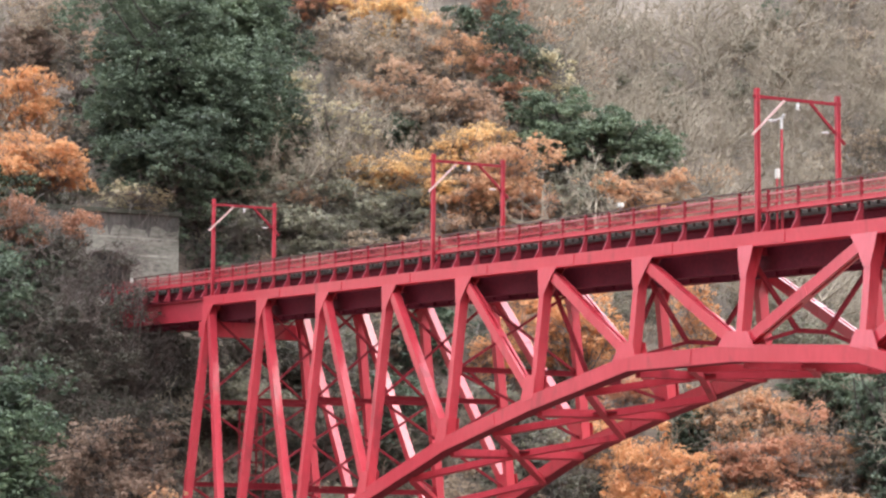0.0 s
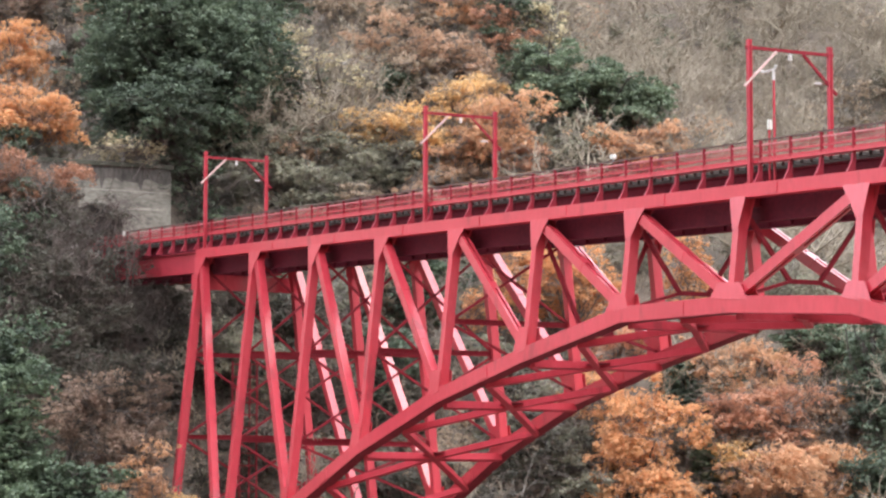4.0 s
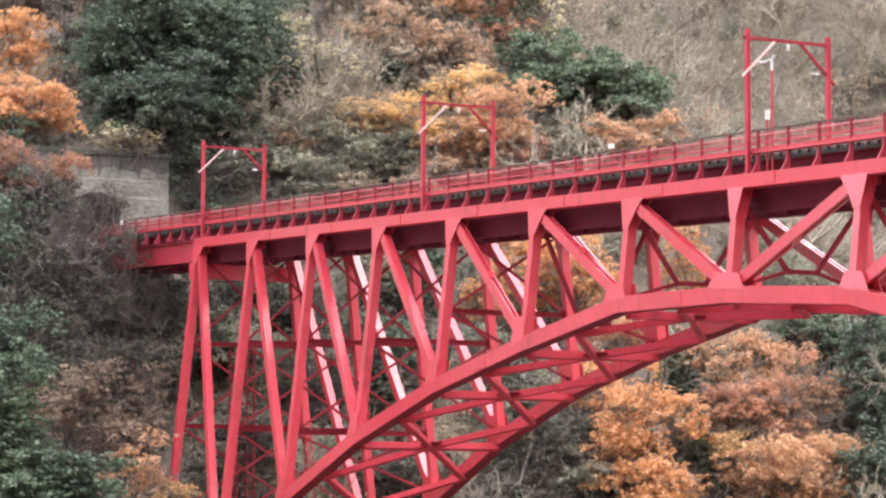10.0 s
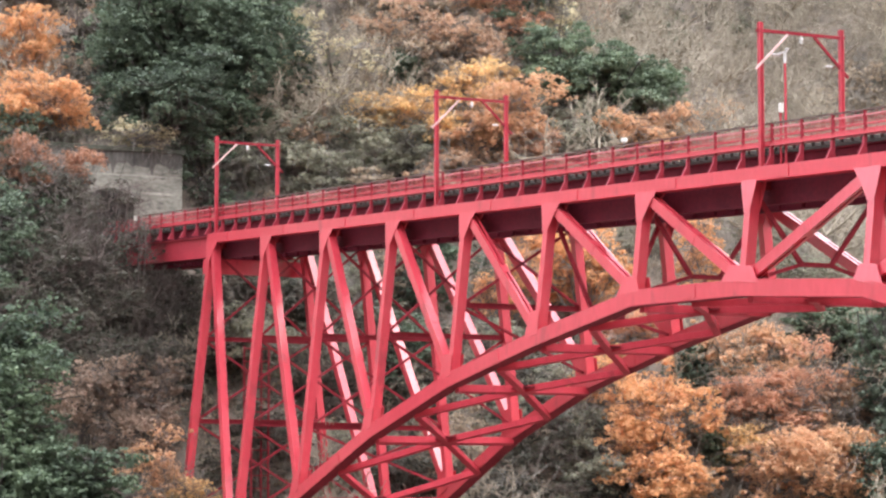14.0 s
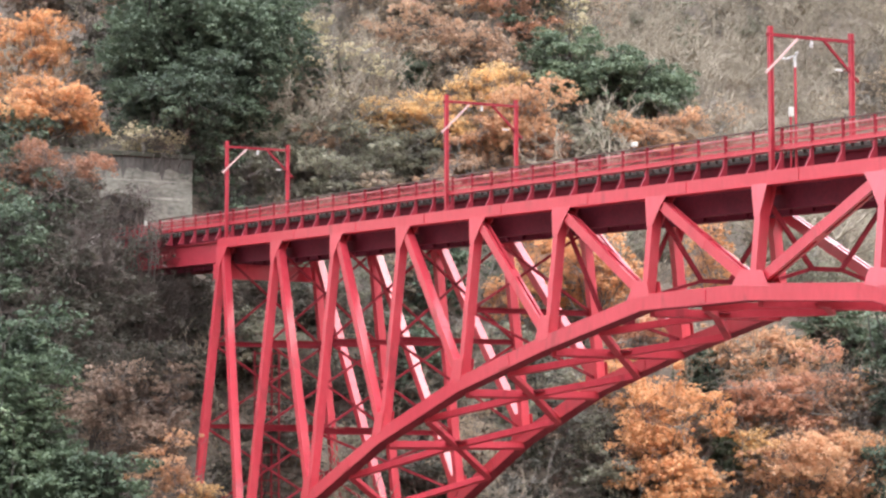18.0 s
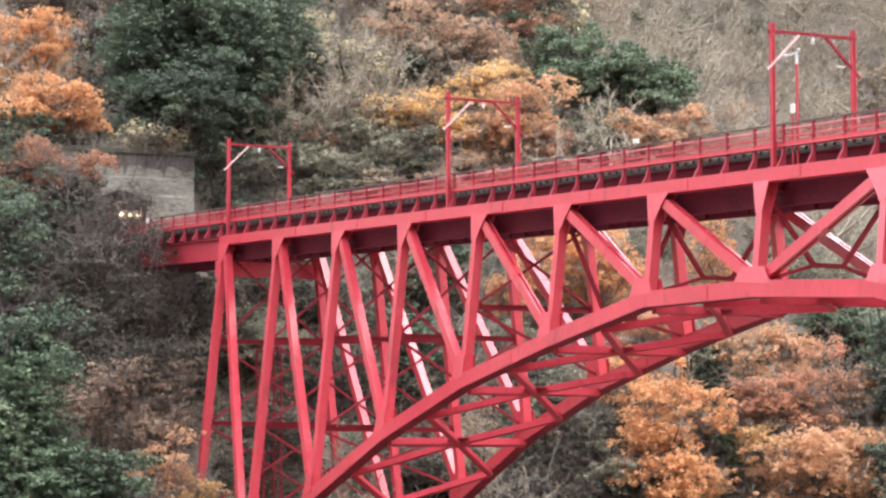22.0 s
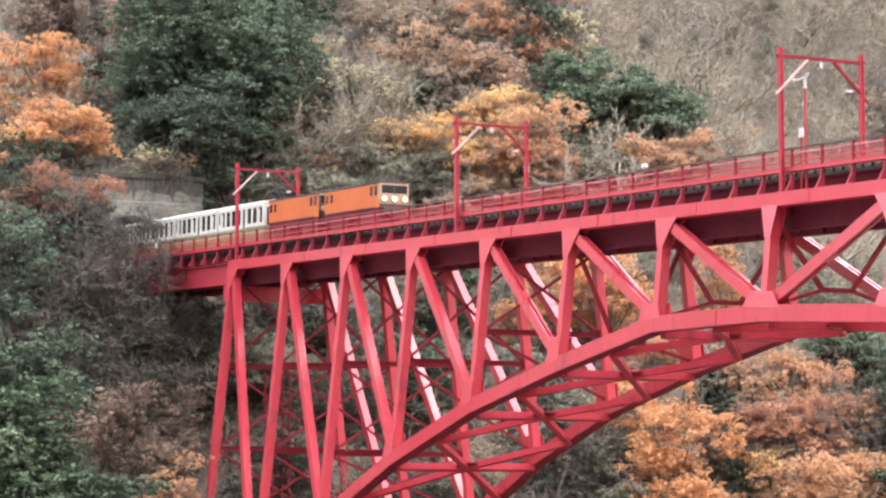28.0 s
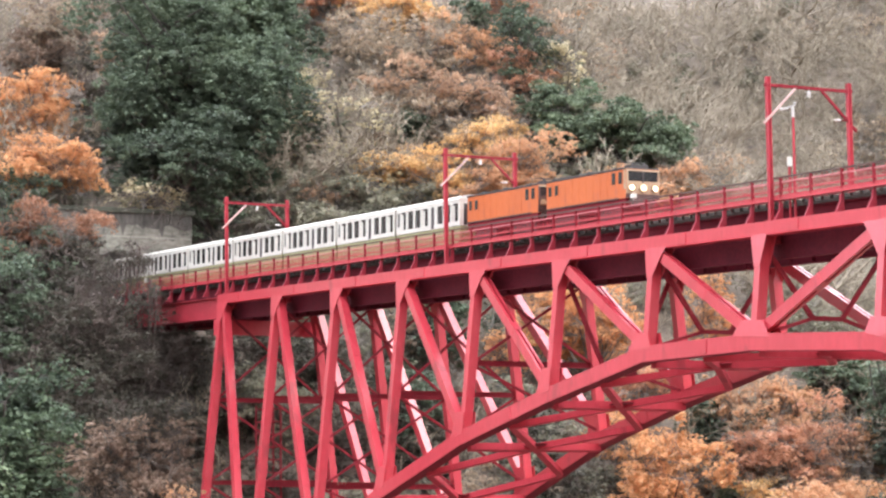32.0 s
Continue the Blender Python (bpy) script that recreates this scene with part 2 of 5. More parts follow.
BARK_DARK = surface("dark_bark", (0.035, 0.03, 0.026), (0.08, 0.068, 0.058), 0.9, 1.2, 0.4)
TWIG = surface("grey_brown_twigs", (0.195, 0.163, 0.121), (0.365, 0.307, 0.234), 0.9, 0.5, 0.0)
TWIG_DARK = surface("dark_brown_twigs", (0.058, 0.044, 0.038), (0.135, 0.103, 0.088), 0.9, 0.5, 0.0)
EVERGREEN = foliage("evergreen_leaves", [(0.057, 0.070, 0.054), (0.083, 0.105, 0.073), (0.124, 0.159, 0.104), (0.195, 0.238, 0.156)])
# evergreen tone lightened to grey-green: haze on the far crowns as colour
EVERGREEN_GREY = foliage("grey_green_evergreen_leaves", [(0.072, 0.088, 0.063), (0.11, 0.14, 0.09), (0.16, 0.203, 0.125), (0.225, 0.272, 0.168)])
EVERGREEN_LIGHT = foliage("light_evergreen_leaves", [(0.03, 0.041, 0.029), (0.068, 0.093, 0.058), (0.122, 0.162, 0.097), (0.215, 0.268, 0.158)])
ORANGE_LEAF = foliage("orange_autumn_leaves", [(0.52, 0.265, 0.135), (0.63, 0.335, 0.165), (0.70, 0.39, 0.195), (0.76, 0.45, 0.245)], thin=0.55)
GOLD_LEAF = foliage("golden_autumn_leaves", [(0.56, 0.35, 0.16), (0.68, 0.435, 0.195), (0.75, 0.50, 0.245), (0.80, 0.58, 0.32)], thin=0.55)
RUST_LEAF = foliage("rust_autumn_leaves", [(0.41, 0.21, 0.14), (0.50, 0.26, 0.165), (0.58, 0.315, 0.2), (0.64, 0.375, 0.245)], thin=0.55)
FADED_LEAF = foliage("faded_orange_leaves", [(0.47, 0.265, 0.155), (0.57, 0.33, 0.19), (0.63, 0.38, 0.225), (0.69, 0.435, 0.275)], thin=0.55)
PALE_LEAF = foliage("pale_yellow_leaves", [(0.30, 0.245, 0.15), (0.46, 0.385, 0.24), (0.6, 0.52, 0.34), (0.7, 0.63, 0.47)], thin=0.55)
DRY_LEAF = foliage("dry_brown_leaves", [(0.22, 0.167, 0.12), (0.36, 0.278, 0.2), (0.46, 0.362, 0.27), (0.54, 0.44, 0.34)], scale=0.12, thin=0.55)
DUSKY_LEAF = foliage("dusky_rust_leaves", [(0.26, 0.17, 0.12), (0.42, 0.27, 0.185), (0.55, 0.365, 0.245), (0.63, 0.45, 0.32)], scale=0.18, thin=0.55)
BRONZE_LEAF = foliage("bronze_autumn_leaves", [(0.165, 0.084, 0.058), (0.29, 0.145, 0.094), (0.405, 0.215, 0.138), (0.49, 0.285, 0.19)], thin=0.55)
RUDDY_LEAF = foliage("reddish_brown_leaves", [(0.13, 0.094, 0.074), (0.24, 0.17, 0.128), (0.34, 0.24, 0.18), (0.44, 0.32, 0.245)], scale=0.3, thin=0.55)
# brown-green leaves with the thicket's shade put into the colour
DIM_LEAF = foliage("shaded_brown_green_leaves", [(0.034, 0.033, 0.026), (0.065, 0.062, 0.047), (0.105, 0.095, 0.073), (0.17, 0.148, 0.115)], thin=0.55)
OLIVE_LEAF = foliage("olive_undergrowth_leaves", [(0.135, 0.132, 0.098), (0.22, 0.215, 0.155), (0.30, 0.285, 0.21), (0.40, 0.365, 0.275)], scale=0.12, thin=0.55)


# ---- ground: one sheet with the gorge and its slopes ----
UPX, UPY = -0.82, 0.572


def smooth(v, a, b):
    t = min(1.0, max(0.0, (v - a) / (b - a)))
    return t * t * (3 - 2 * t)


def ground_z(x, y):
    s = (x + 80) * UPX + y * UPY
    w = (x + 80) * UPY - y * UPX
    s2 = s - 26 * smooth(w + 0.7 * s, 40, 66)
    rough = 1.5 * noise.noise(Vector((x, y, 0)) * 0.07) + 0.5 * noise.noise(Vector((x, y, 3)) * 0.23)
    if s2 > 0:
        z = 2.2 + 0.92 * s2 if s2 < 120 else 112.6 + 0.4 * (s2 - 120)
        z = min(z, 230)
    else:
        z = 2.2 + 0.92 * s2
    # fill behind the tunnel front, the river bed and the camera's own bank
    if x < -80.2:
        z = max(z, 9.7 - 0.9 * max(0.0, abs(y + 2.4) - 6.3))
    z = max(z, -46.0 + 0.8 * noise.noise(Vector((x, y, 9)) * 0.2))
    if s < -88:
        z = max(z, -46 + 30.4 * smooth(-s, 90, 128) + 11.5 * smooth(-s, 104, 140) * smooth(w, 70, 92))
        z += 2.4 * math.exp(-((x - 83) ** 2 + (y + 59.5) ** 2) / 70)
    # unseen hill behind the camera, added to block low sky light
    if s < -174:
        z = max(z, min(170, -14 + 0.9 * (-s - 174)))
    if s > -60 or s < -88:
        z += rough * smooth(abs(s + 80), 20, 40)
    return z


def axis(lo, hi, near0, near1, step, grow):
    v = [near0]
    while v[-1] < near1:
        v.append(v[-1] + step)
    st = step
    while v[-1] < hi:
        st *= grow
        v.append(v[-1] + st)
    st, first = step, near0
    out = []
    while first > lo:
        st *= grow
        first -= st
        out.append(first)
    return out[::-1] + v


def ground():
    xs = axis(-2600, 2600, -150, 30, 1.5, 1.25)
    ys = axis(-2600, 2600, -40, 110, 1.5, 1.25)
    verts = [(x, y, ground_z(x, y)) for y in ys for x in xs]
    nx = len(xs)
    faces = []
    for j in range(len(ys) - 1):
        for i in range(nx - 1):
            # the tunnel's mouth is left open
            if -83.2 < xs[i] < -77.9 and -4.3 < ys[j] < 0.8:
                continue
            faces.append((j * nx + i, j * nx + i + 1, (j + 1) * nx + i + 1, (j + 1) * nx + i))
    g = mesh_part("ground", verts, faces, SOIL)
    tagged(g, "steep wooded gorge slope covered in brown leaf litter", "ground", kind="structure")
    for f in g.data.polygons:
        f.use_smooth = True


ground()

# river at the foot of the gorge
bm = bmesh.new()
for q in ((-60, -90, -45.2), (60, -90, -45.2), (130, 160, -45.2), (10, 160, -45.2)):
    bm.verts.new(q)
bm.faces.new(bm.verts)
WATER = surface("river_water", (0.02, 0.05, 0.05), (0.05, 0.09, 0.085), 0.08, 0.2, 0.3)
tagged(part("water", bm, WATER), "green mountain river in the gorge", "river", kind="structure")


# ---- the arch bridge ----
DEPTH = (4.72, 4.95, 6.56, 8.45, 11.07, 14.53, 19.2, 24.6)   # from chord top to lower chord, by panels from the crown
bridge = thing("arch_bridge", "red painted steel deck-arch railway bridge over a gorge", "bridge", at=(0, 0, 0))


def node_x(i):
    return PANEL * (i - 7)


def lower(i, side, extra=0.0, y_in=0.0):
    k = abs(i - 7)
    k0 = min(int(k), 6)
    d = DEPTH[k0] + (DEPTH[k0 + 1] - DEPTH[k0]) * (k - k0) + extra
    return B(node_x(i), side * (HALF + BATTER * d - y_in), -d)


def on_post(i, side, d, y_in=0.0):
    return B(node_x(i), side * (HALF + BATTER * d - y_in), -d)


def trusses():
    for side in (-1, 1):
        out = Vector((0, side, 0))
        for i in range(14):
            # upper chord, panel by panel
            bar("upper_chord", bridge, B(node_x(i) - (0.55 if i == 0 else 0), side * HALF, -0.26), B(node_x(i + 1), side * HALF, -0.26), 0.48, 0.52, RED, out)
            # thin flange lip along the chord's foot
            bar("chord_flange", bridge, B(node_x(i), side * HALF, -0.535), B(node_x(i + 1), side * HALF, -0.535), 0.60, 0.03, RED_SATIN, out)
            a, b = lower(i, side), lower(i + 1, side)
            bar("lower_chord", bridge, a, b, 0.58, 0.66, RED, out)
            # added plate: the chord underside's shade painted as matte dark red
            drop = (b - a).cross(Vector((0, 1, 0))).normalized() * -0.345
            bar("soffit_plate", bridge, a + drop, b + drop, 0.66, 0.03, RED_DULL_SHADE, out, label="added plate painting the underside's shade dark red")
            if i % 2 == 0:
                m = (a * 0.45 + b * 0.55)
                d = (b - a).normalized() * 0.45
                bar("splice_plate", bridge, m - d, m + d, 0.64, 0.5, RED, out)
            m = B(node_x(i) + 2.2, side * (HALF + 0.255), -0.26)
            bar("splice_plate", bridge, m - Vector((0.42, 0, -0.017)), m + Vector((0.42, 0, -0.017)), 0.03, 0.44, RED, out)
        for i in range(15):
            k = abs(i - 7)
            lean = 1 if i <= 7 else -1
            bar("post", bridge, on_post(i, side, 0.5), lower(i, side), 0.40, 0.44, RED, Vector((1, 0, 0)))
            n = int((DEPTH[k] - 1) / 5.5)
            for q in range(1, n + 1):
                dd = DEPTH[k] * q / (n + 1) + 0.6
                bar("splice_band", bridge, on_post(i, side, dd - 0.3), on_post(i, side, dd + 0.3), 0.435, 0.475, RED, Vector((1, 0, 0)))
            # gusset below the upper chord: wide at the chord, narrowing to the post
            x = node_x(i)
            top, foot = -0.5, -1.75
            yo = side * 0.235
            if i < 7:
                pts = [(-0.5, top), (1.2, top), (0.72, -1.0), (0.2, foot), (-0.2, foot)]
            elif i > 7:
                pts = [(0.5, top), (-1.2, top), (-0.72, -1.0), (-0.2, foot), (0.2, foot)]
            else:
                pts = [(-0.55, top), (0.55, top), (0.2, foot), (-0.2, foot)]
            for e in (yo, -yo):
                plate("gusset", bridge, [B(x + q, side * (HALF - BATTER * z) + e, z) for q, z in pts], 0.03, RED)
            # gusset on the lower chord
            d = DEPTH[k]
            g = [(-1.3, 0.2), (1.3, 0.2), (0.75, 0.85), (-0.75, 0.85)] if i == 7 else [(-1.2, 0.2), (0.6, 0.2), (0.3, 0.85), (-0.7, 0.95)] if i == 6 else [(-0.6, 0.2), (1.2, 0.2), (0.7, 0.95), (-0.3, 0.85)] if i == 8 else [(-0.9 if lean > 0 else -0.3, 0.15), (0.3 if lean > 0 else 0.9, 0.15), (0.28, 1.15), (-0.55 if lean > 0 else -0.28, 1.35)]
            sl = (lower(min(i + 1, 14), side).z - lower(max(i - 1, 0), side).z) / 16.0
            for e in (side * 0.31, -side * 0.31):
                plate("gusset", bridge, [B(x + q, side * (HALF + BATTER * (d - z)) + e, -d + z + sl * q) for q, z in g], 0.03, RED)
        # diagonals fall towards the crown
        for i in range(7):
            for s, j, jj in ((1, i, i + 1), (-1, 14 - i, 13 - i)):
                a = on_post(j, side, 0.75) + Vector((0.35 * s, 0, 0))
                b = lower(jj, side, -0.35) + Vector((-0.25 * s, 0, 0))
                bm = bmesh.new()
                if i < 4:
                    beam(bm, a, b, 0.42, 0.44, out)
                else:
                    # near the crown open H sections with a slot along the top
                    beam(bm, a, b, 0.46, 0.36, (b - a).cross(out), "I", 0.12)
                bmesh.ops.recalc_face_normals(bm, faces=bm.faces)
                part("diagonal", bm, RED, bridge)
                n = int((b - a).length / 5.2)
                for q in range(1, n + 1):
                    c = a + (b - a) * q / (n + 1)
                    e = (b - a).normalized() * 0.3
                    bar("splice_band", bridge, c - e, c + e, 0.45 if i < 4 else 0.39, 0.47, RED, out)


def sway_frames():
    """Struts and crossed bars between the two trusses."""
    for i in range(15):
        k = abs(i - 7)
        d = DEPTH[k]
        levels = [0.9] + [v for v in (6.2, 11.0, 16.2, 21.0) if v < d - 2.4]
        if k == 3:
            levels = [0.9, 4.9]
        if k == 2:
            levels = [0.9]
        # dark red of the inner bars carries the shade under the deck
        for v in levels[1:]:
            bar("sway_strut", bridge, on_post(i, -1, v, 0.2), on_post(i, 1, v, 0.2), 0.22, 0.26, RED_DULL_SHADE, (1, 0, 0), "I")
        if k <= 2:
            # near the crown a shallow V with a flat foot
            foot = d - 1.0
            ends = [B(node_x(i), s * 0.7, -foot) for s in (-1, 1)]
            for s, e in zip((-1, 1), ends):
                bar("sway_brace", bridge, on_post(i, s, 1.1, 0.2), e, 0.14, 0.18, RED_DULL_SHADE, (1, 0, 0))
                bar("sway_brace", bridge, e, lower(i, s, -0.3, 0.25), 0.12, 0.14, RED_DULL_SHADE, (1, 0, 0))
            bar("sway_strut", bridge, ends[0], ends[1], 0.14, 0.18, RED_DULL_SHADE, (1, 0, 0))
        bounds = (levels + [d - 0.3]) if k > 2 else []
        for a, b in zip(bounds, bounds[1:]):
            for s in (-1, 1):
                bar("sway_brace", bridge, on_post(i, s, a + 0.15, 0.2), on_post(i, -s, b - 0.1, 0.2), 0.10, 0.12, RED_DULL_SHADE, (1, 0, 0))
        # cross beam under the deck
        bar("cross_beam", bridge, B(node_x(i), -HALF + 0.1, -0.45), B(node_x(i), HALF - 0.1, -0.45), 0.3, 0.8, RED_DULL_SHADE, (1, 0, 0), "I")
        # bottom strut between the lower chords and the star of lateral bars round it, all laid in the arch's own slope
        a, b = lower(i, -1, 0.42, 0.25), lower(i, 1, 0.42, 0.25)
        run = (lower(min(i + 0.5, 14), -1) - lower(max(i - 0.5, 0), -1))
        run.y = 0
        run.normalize()
        up = run.cross(Vector((0, 1, 0)))
        bar("bottom_strut", bridge, a, b, 0.36, 0.34, RED_SATIN, run)
        c = (a + b) / 2
        # the star's underside shade sits in its dark red
        plate("star_plate", bridge, [c + run * q + Vector((0, r, 0)) for q, r in ((-0.7, -0.25), (-0.25, -0.7), (0.25, -0.7), (0.7, -0.25), (0.7, 0.25), (0.25, 0.7), (-0.25, 0.7), (-0.7, 0.25))], 0.05, RED_DULL_SHADE)
        for j in (i - 0.5, i + 0.5):
            if 0 <= j <= 14:
                for s in (-1, 1):
                    e = lower(j, s, 0.40, 0.3)
                    bar("lateral_brace", bridge, c, e, 0.30, 0.30, RED_SATIN, up.cross(e - c))


DECK0, DECK1 = -79.0, 84.0
TY = -1.0              # the track lies off the bridge's middle


def deck():
    # plate girders that carry the track, one each side, in lengths of a panel
    x = DECK0
    while x < DECK1 - 0.1:
        x2 = min(x + PANEL, DECK1) if x > DECK0 else -72.0
        for y in (TY - 1.1, TY + 1.1):
            g = bar("track_girder", bridge, B(x, y, -0.45), B(x2, y, -0.45), 0.05, 1.87, GIRDER_SHADE, (0, 1, 0))
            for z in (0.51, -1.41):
                bar("girder_flange", g, B(x, y, z), B(x2, y, z), 0.36, 0.05, GIRDER_SHADE, (0, 1, 0))
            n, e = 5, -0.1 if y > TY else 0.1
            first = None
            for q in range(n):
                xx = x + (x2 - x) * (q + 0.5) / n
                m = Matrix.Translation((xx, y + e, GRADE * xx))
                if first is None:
                    first = bar("stiffener", g, (0, 0, -1.38), (0, 0, 0.48), 0.14, 0.02, GIRDER_SHADE, (0, 1, 0))
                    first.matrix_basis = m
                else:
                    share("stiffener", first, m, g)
        x = x2
    # outer fascia girder of the short approach span
    for yy in (-2.3, 2.3):
        bar("approach_girder", bridge, B(DECK0 + 0.3, yy, -0.68), B(-56.3, yy, -0.68), 0.05, 1.25, RED_OLD, (0, 1, 0))
        for z in (-0.06, -1.3):
            bar("girder_flange", bridge, B(DECK0 + 0.3, yy, z), B(-56.3, yy, z), 0.4, 0.05, RED_OLD, (0, 1, 0))
    bar("bearing_block", bridge, B(-56.9, -3.1, -1.9), B(-56.9, 3.1, -1.9), 0.5, 0.9, RED, (1, 0, 0))
    # walkway plates and edge beams
    for s in (-1, 1):
        x = DECK0
        while x < DECK1 - 0.1:
            x2 = x + 4.0 if x + 4 < DECK1 else DECK1
            yc, wide = (-2.56, 0.42) if s < 0 else (1.57, 2.36)
            bar("walkway_plate", bridge, B(x + 0.01, yc, 0.84), B(x2 - 0.01, yc, 0.84), wide, 0.04, RED_OLD, (0, 1, 0))
            bar("edge_beam", bridge, B(x, s * 2.80, 0.85), B(x2, s * 2.80, 0.85), 0.06, 0.10, RED, (0, 1, 0))
            x = x2
    # brackets that carry the walkway's edge, a knee of plate
    first = {}
    n = int((DECK1 - DECK0) / 2)
    for s in (-1, 1):
        for q in range(n + 1):
            x = -55.0 + 2.0 * (q - 12)
            if x < DECK0 or x > DECK1:
                continue
            if s not in first:
                pts = [(0, s * 3.1, -0.02), (0, s * 2.68, -0.02), (0, s * 2.68, 0.7), (0, s * 2.82, 0.7), (0, s * 2.84, 0.42), (0, s * 3.02, 0.1)]
                first[s] = plate("bracket", bridge, pts, 0.10, RED_BRACKET)
                first[s].matrix_basis = Matrix.Translation((x, 0, GRADE * x))
            else:
                share("bracket", first[s], Matrix.Translation((x, 0, GRADE * x)), bridge)


def track():
    t = thing("railway_track", "narrow-gauge track of rusty rails on dark timber sleepers", "track", at=(0, 0, 0))
    for y in (TY - 0.4, TY + 0.4):
        bar("rail", t, B(-340, y, 0.86), B(DECK1, y, 0.86), 0.06, 0.11, STEEL, (0, 1, 0), "I")
    bm = bmesh.new()
    box(bm, -0.1, 0.1, TY - 1.32, TY + 1.32, 0.66, 0.8, 0.01)
    first = part("sleeper", bm, TIMBER, t)
    x = DECK0 + 0.3
    first.matrix_basis = Matrix.Translation((x, 0, GRADE * x))
    while x < 30:
        x += 0.62
        share("sleeper", first, Matrix.Translation((x, 0, GRADE * x)), t)


def railings():
    """Railing along each edge: posts, rails and bays of thin bars."""
    for s, where in ((-1, "near"), (1, "far")):
        r = thing("railing", "red steel walkway railing with thin upright bars", "railing", "bridge railings", at=(0, 0, 0))
        post = bay = kick = None
        y = s * 2.72
        for q in range(81, -1, -1):
            x = -79.0 + 2.0 * q
            m = Matrix.Translation((x, 0, GRADE * x))
            if post is None:
                bm = bmesh.new()
                beam(bm, (0, y, 0.72), (0, y, 1.68), 0.10, 0.10, (1, 0, 0))
                post = part("post", bm, RED_DULL_SHADE, r, "dull dark red post")
                post.matrix_basis = m
                bm = bmesh.new()
                for k in range(1, 17):
                    xx = k * 2.0 / 17
                    beam(bm, (xx, y, 0.95 + GRADE * xx), (xx, y, (1.66 if k % 3 == 0 else 1.5) + GRADE * xx), 0.018, 0.012, (1, 0, 0))
                for k in range(3):
                    z = 1.14 + 0.14 * k
                    beam(bm, (0.04, y + 0.01, z), (1.96, y + 0.01, z + GRADE * 1.92), 0.012, 0.02, (0, 1, 0))
                bay = tagged(part("wire_mesh", bm, RED_OLD, r), kind="stuff")
                bay.matrix_basis = m
                bm = bmesh.new()
                beam(bm, (0.04, y + s * 0.02, 0.965), (1.96, y + s * 0.02, 0.965 + GRADE * 1.92), 0.02, 0.09, (0, 1, 0))
                kick = part("kick_plate", bm, RED_OLD, r)
                kick.matrix_basis = m
            else:
                share("post", post, m, r)
                if q > 2:
                    tagged(share("wire_mesh", bay, m, r), kind="stuff")
                share("kick_plate", kick, m, r)
        for z in (1.19,):
            bar("middle_rail", r, B(-79, y, z), B(83, y, z), 0.04, 0.05, RED, (0, 1, 0))
        bar("upper_rail", r, B(-79, y, 1.51), B(83, y, 1.51), 0.04, 0.05, RAIL_HIGHLIGHT, (0, 1, 0), label="upper rail painted pale pink as its highlight")
        bar("handrail", r, B(-79, y, 1.69), B(83, y, 1.69), 0.09, 0.06, BROWN, (0, 1, 0), label="dark brown handrail")


def catenary_portal(x):
    p = thing("catenary_portal", "red steel catenary portal frame standing on the bridge", "catenary portal", "catenary portals", at=B(x, 0, 0))

    def L(y, z, dx=0.0):
        return Vector((dx, y, z))
    for y, foot in ((-2.95, 0.0), (0.92, 0.87)):
        bm = bmesh.new()
        beam(bm, L(y, foot), L(y, 5.72), 0.165, 0.18, (1, 0, 0), "I", 0.05)
        bmesh.ops.recalc_face_normals(bm, faces=bm.faces)
        part("mast", bm, RED_OLD, p)
        bm = bmesh.new()
        box(bm, -0.18, 0.18, y - 0.16, y + 0.16, foot, foot + 0.05)
        part("foot_plate", bm, RED_OLD, p)
    bar("cross_beam", p, L(-3.12, 5.39), L(1.08, 5.39), 0.10, 0.12, RED_DULL_SHADE, (1, 0, 0))
    bar("brace", p, L(-3.28, 3.82, 0.14), L(-1.75, 5.3, 0.14), 0.05, 0.085, PINK, (1, 0, 0), label="faded pale pink brace")
    bar("brace", p, L(1.25, 3.8, 0.0), L(-0.4, 5.34, 0.0), 0.08, 0.10, RED_DULL_SHADE, (1, 0, 0))
    bm = bmesh.new()
    for k in range(3):
        bmesh.ops.create_cone(bm, cap_ends=True, segments=10, radius1=0.09, radius2=0.06, depth=0.05, matrix=Matrix.Translation((0, TY, 5.22 - 0.08 * k)))
    bmesh.ops.create_cone(bm, cap_ends=True, segments=8, radius1=0.025, radius2=0.025, depth=0.4, matrix=Matrix.Translation((0, TY, 5.2)))
    part("insulator", bm, PALE, p, "pale porcelain insulator")
    # side insulator on a short arm from the far mast
    bar("arm", p, L(0.85, 4.22), L(0.42, 4.2), 0.03, 0.03, RED_DULL_SHADE, (1, 0, 0))
    bm = bmesh.new()
    for k in range(3):
        bmesh.ops.create_cone(bm, cap_ends=True, segments=10, radius1=0.055, radius2=0.04, depth=0.05, matrix=Matrix.Translation((0, 0.42 - 0.09 * k, 4.2)) @ pose(0, 0, 0, 90))
    bmesh.ops.create_cone(bm, cap_ends=True, segments=8, radius1=0.025, radius2=0.025, depth=0.36, matrix=Matrix.Translation((0, 0.33, 4.2)) @ pose(0, 0, 0, 90))
    part("insulator", bm, PALE, p, "pale porcelain insulator")
    return p


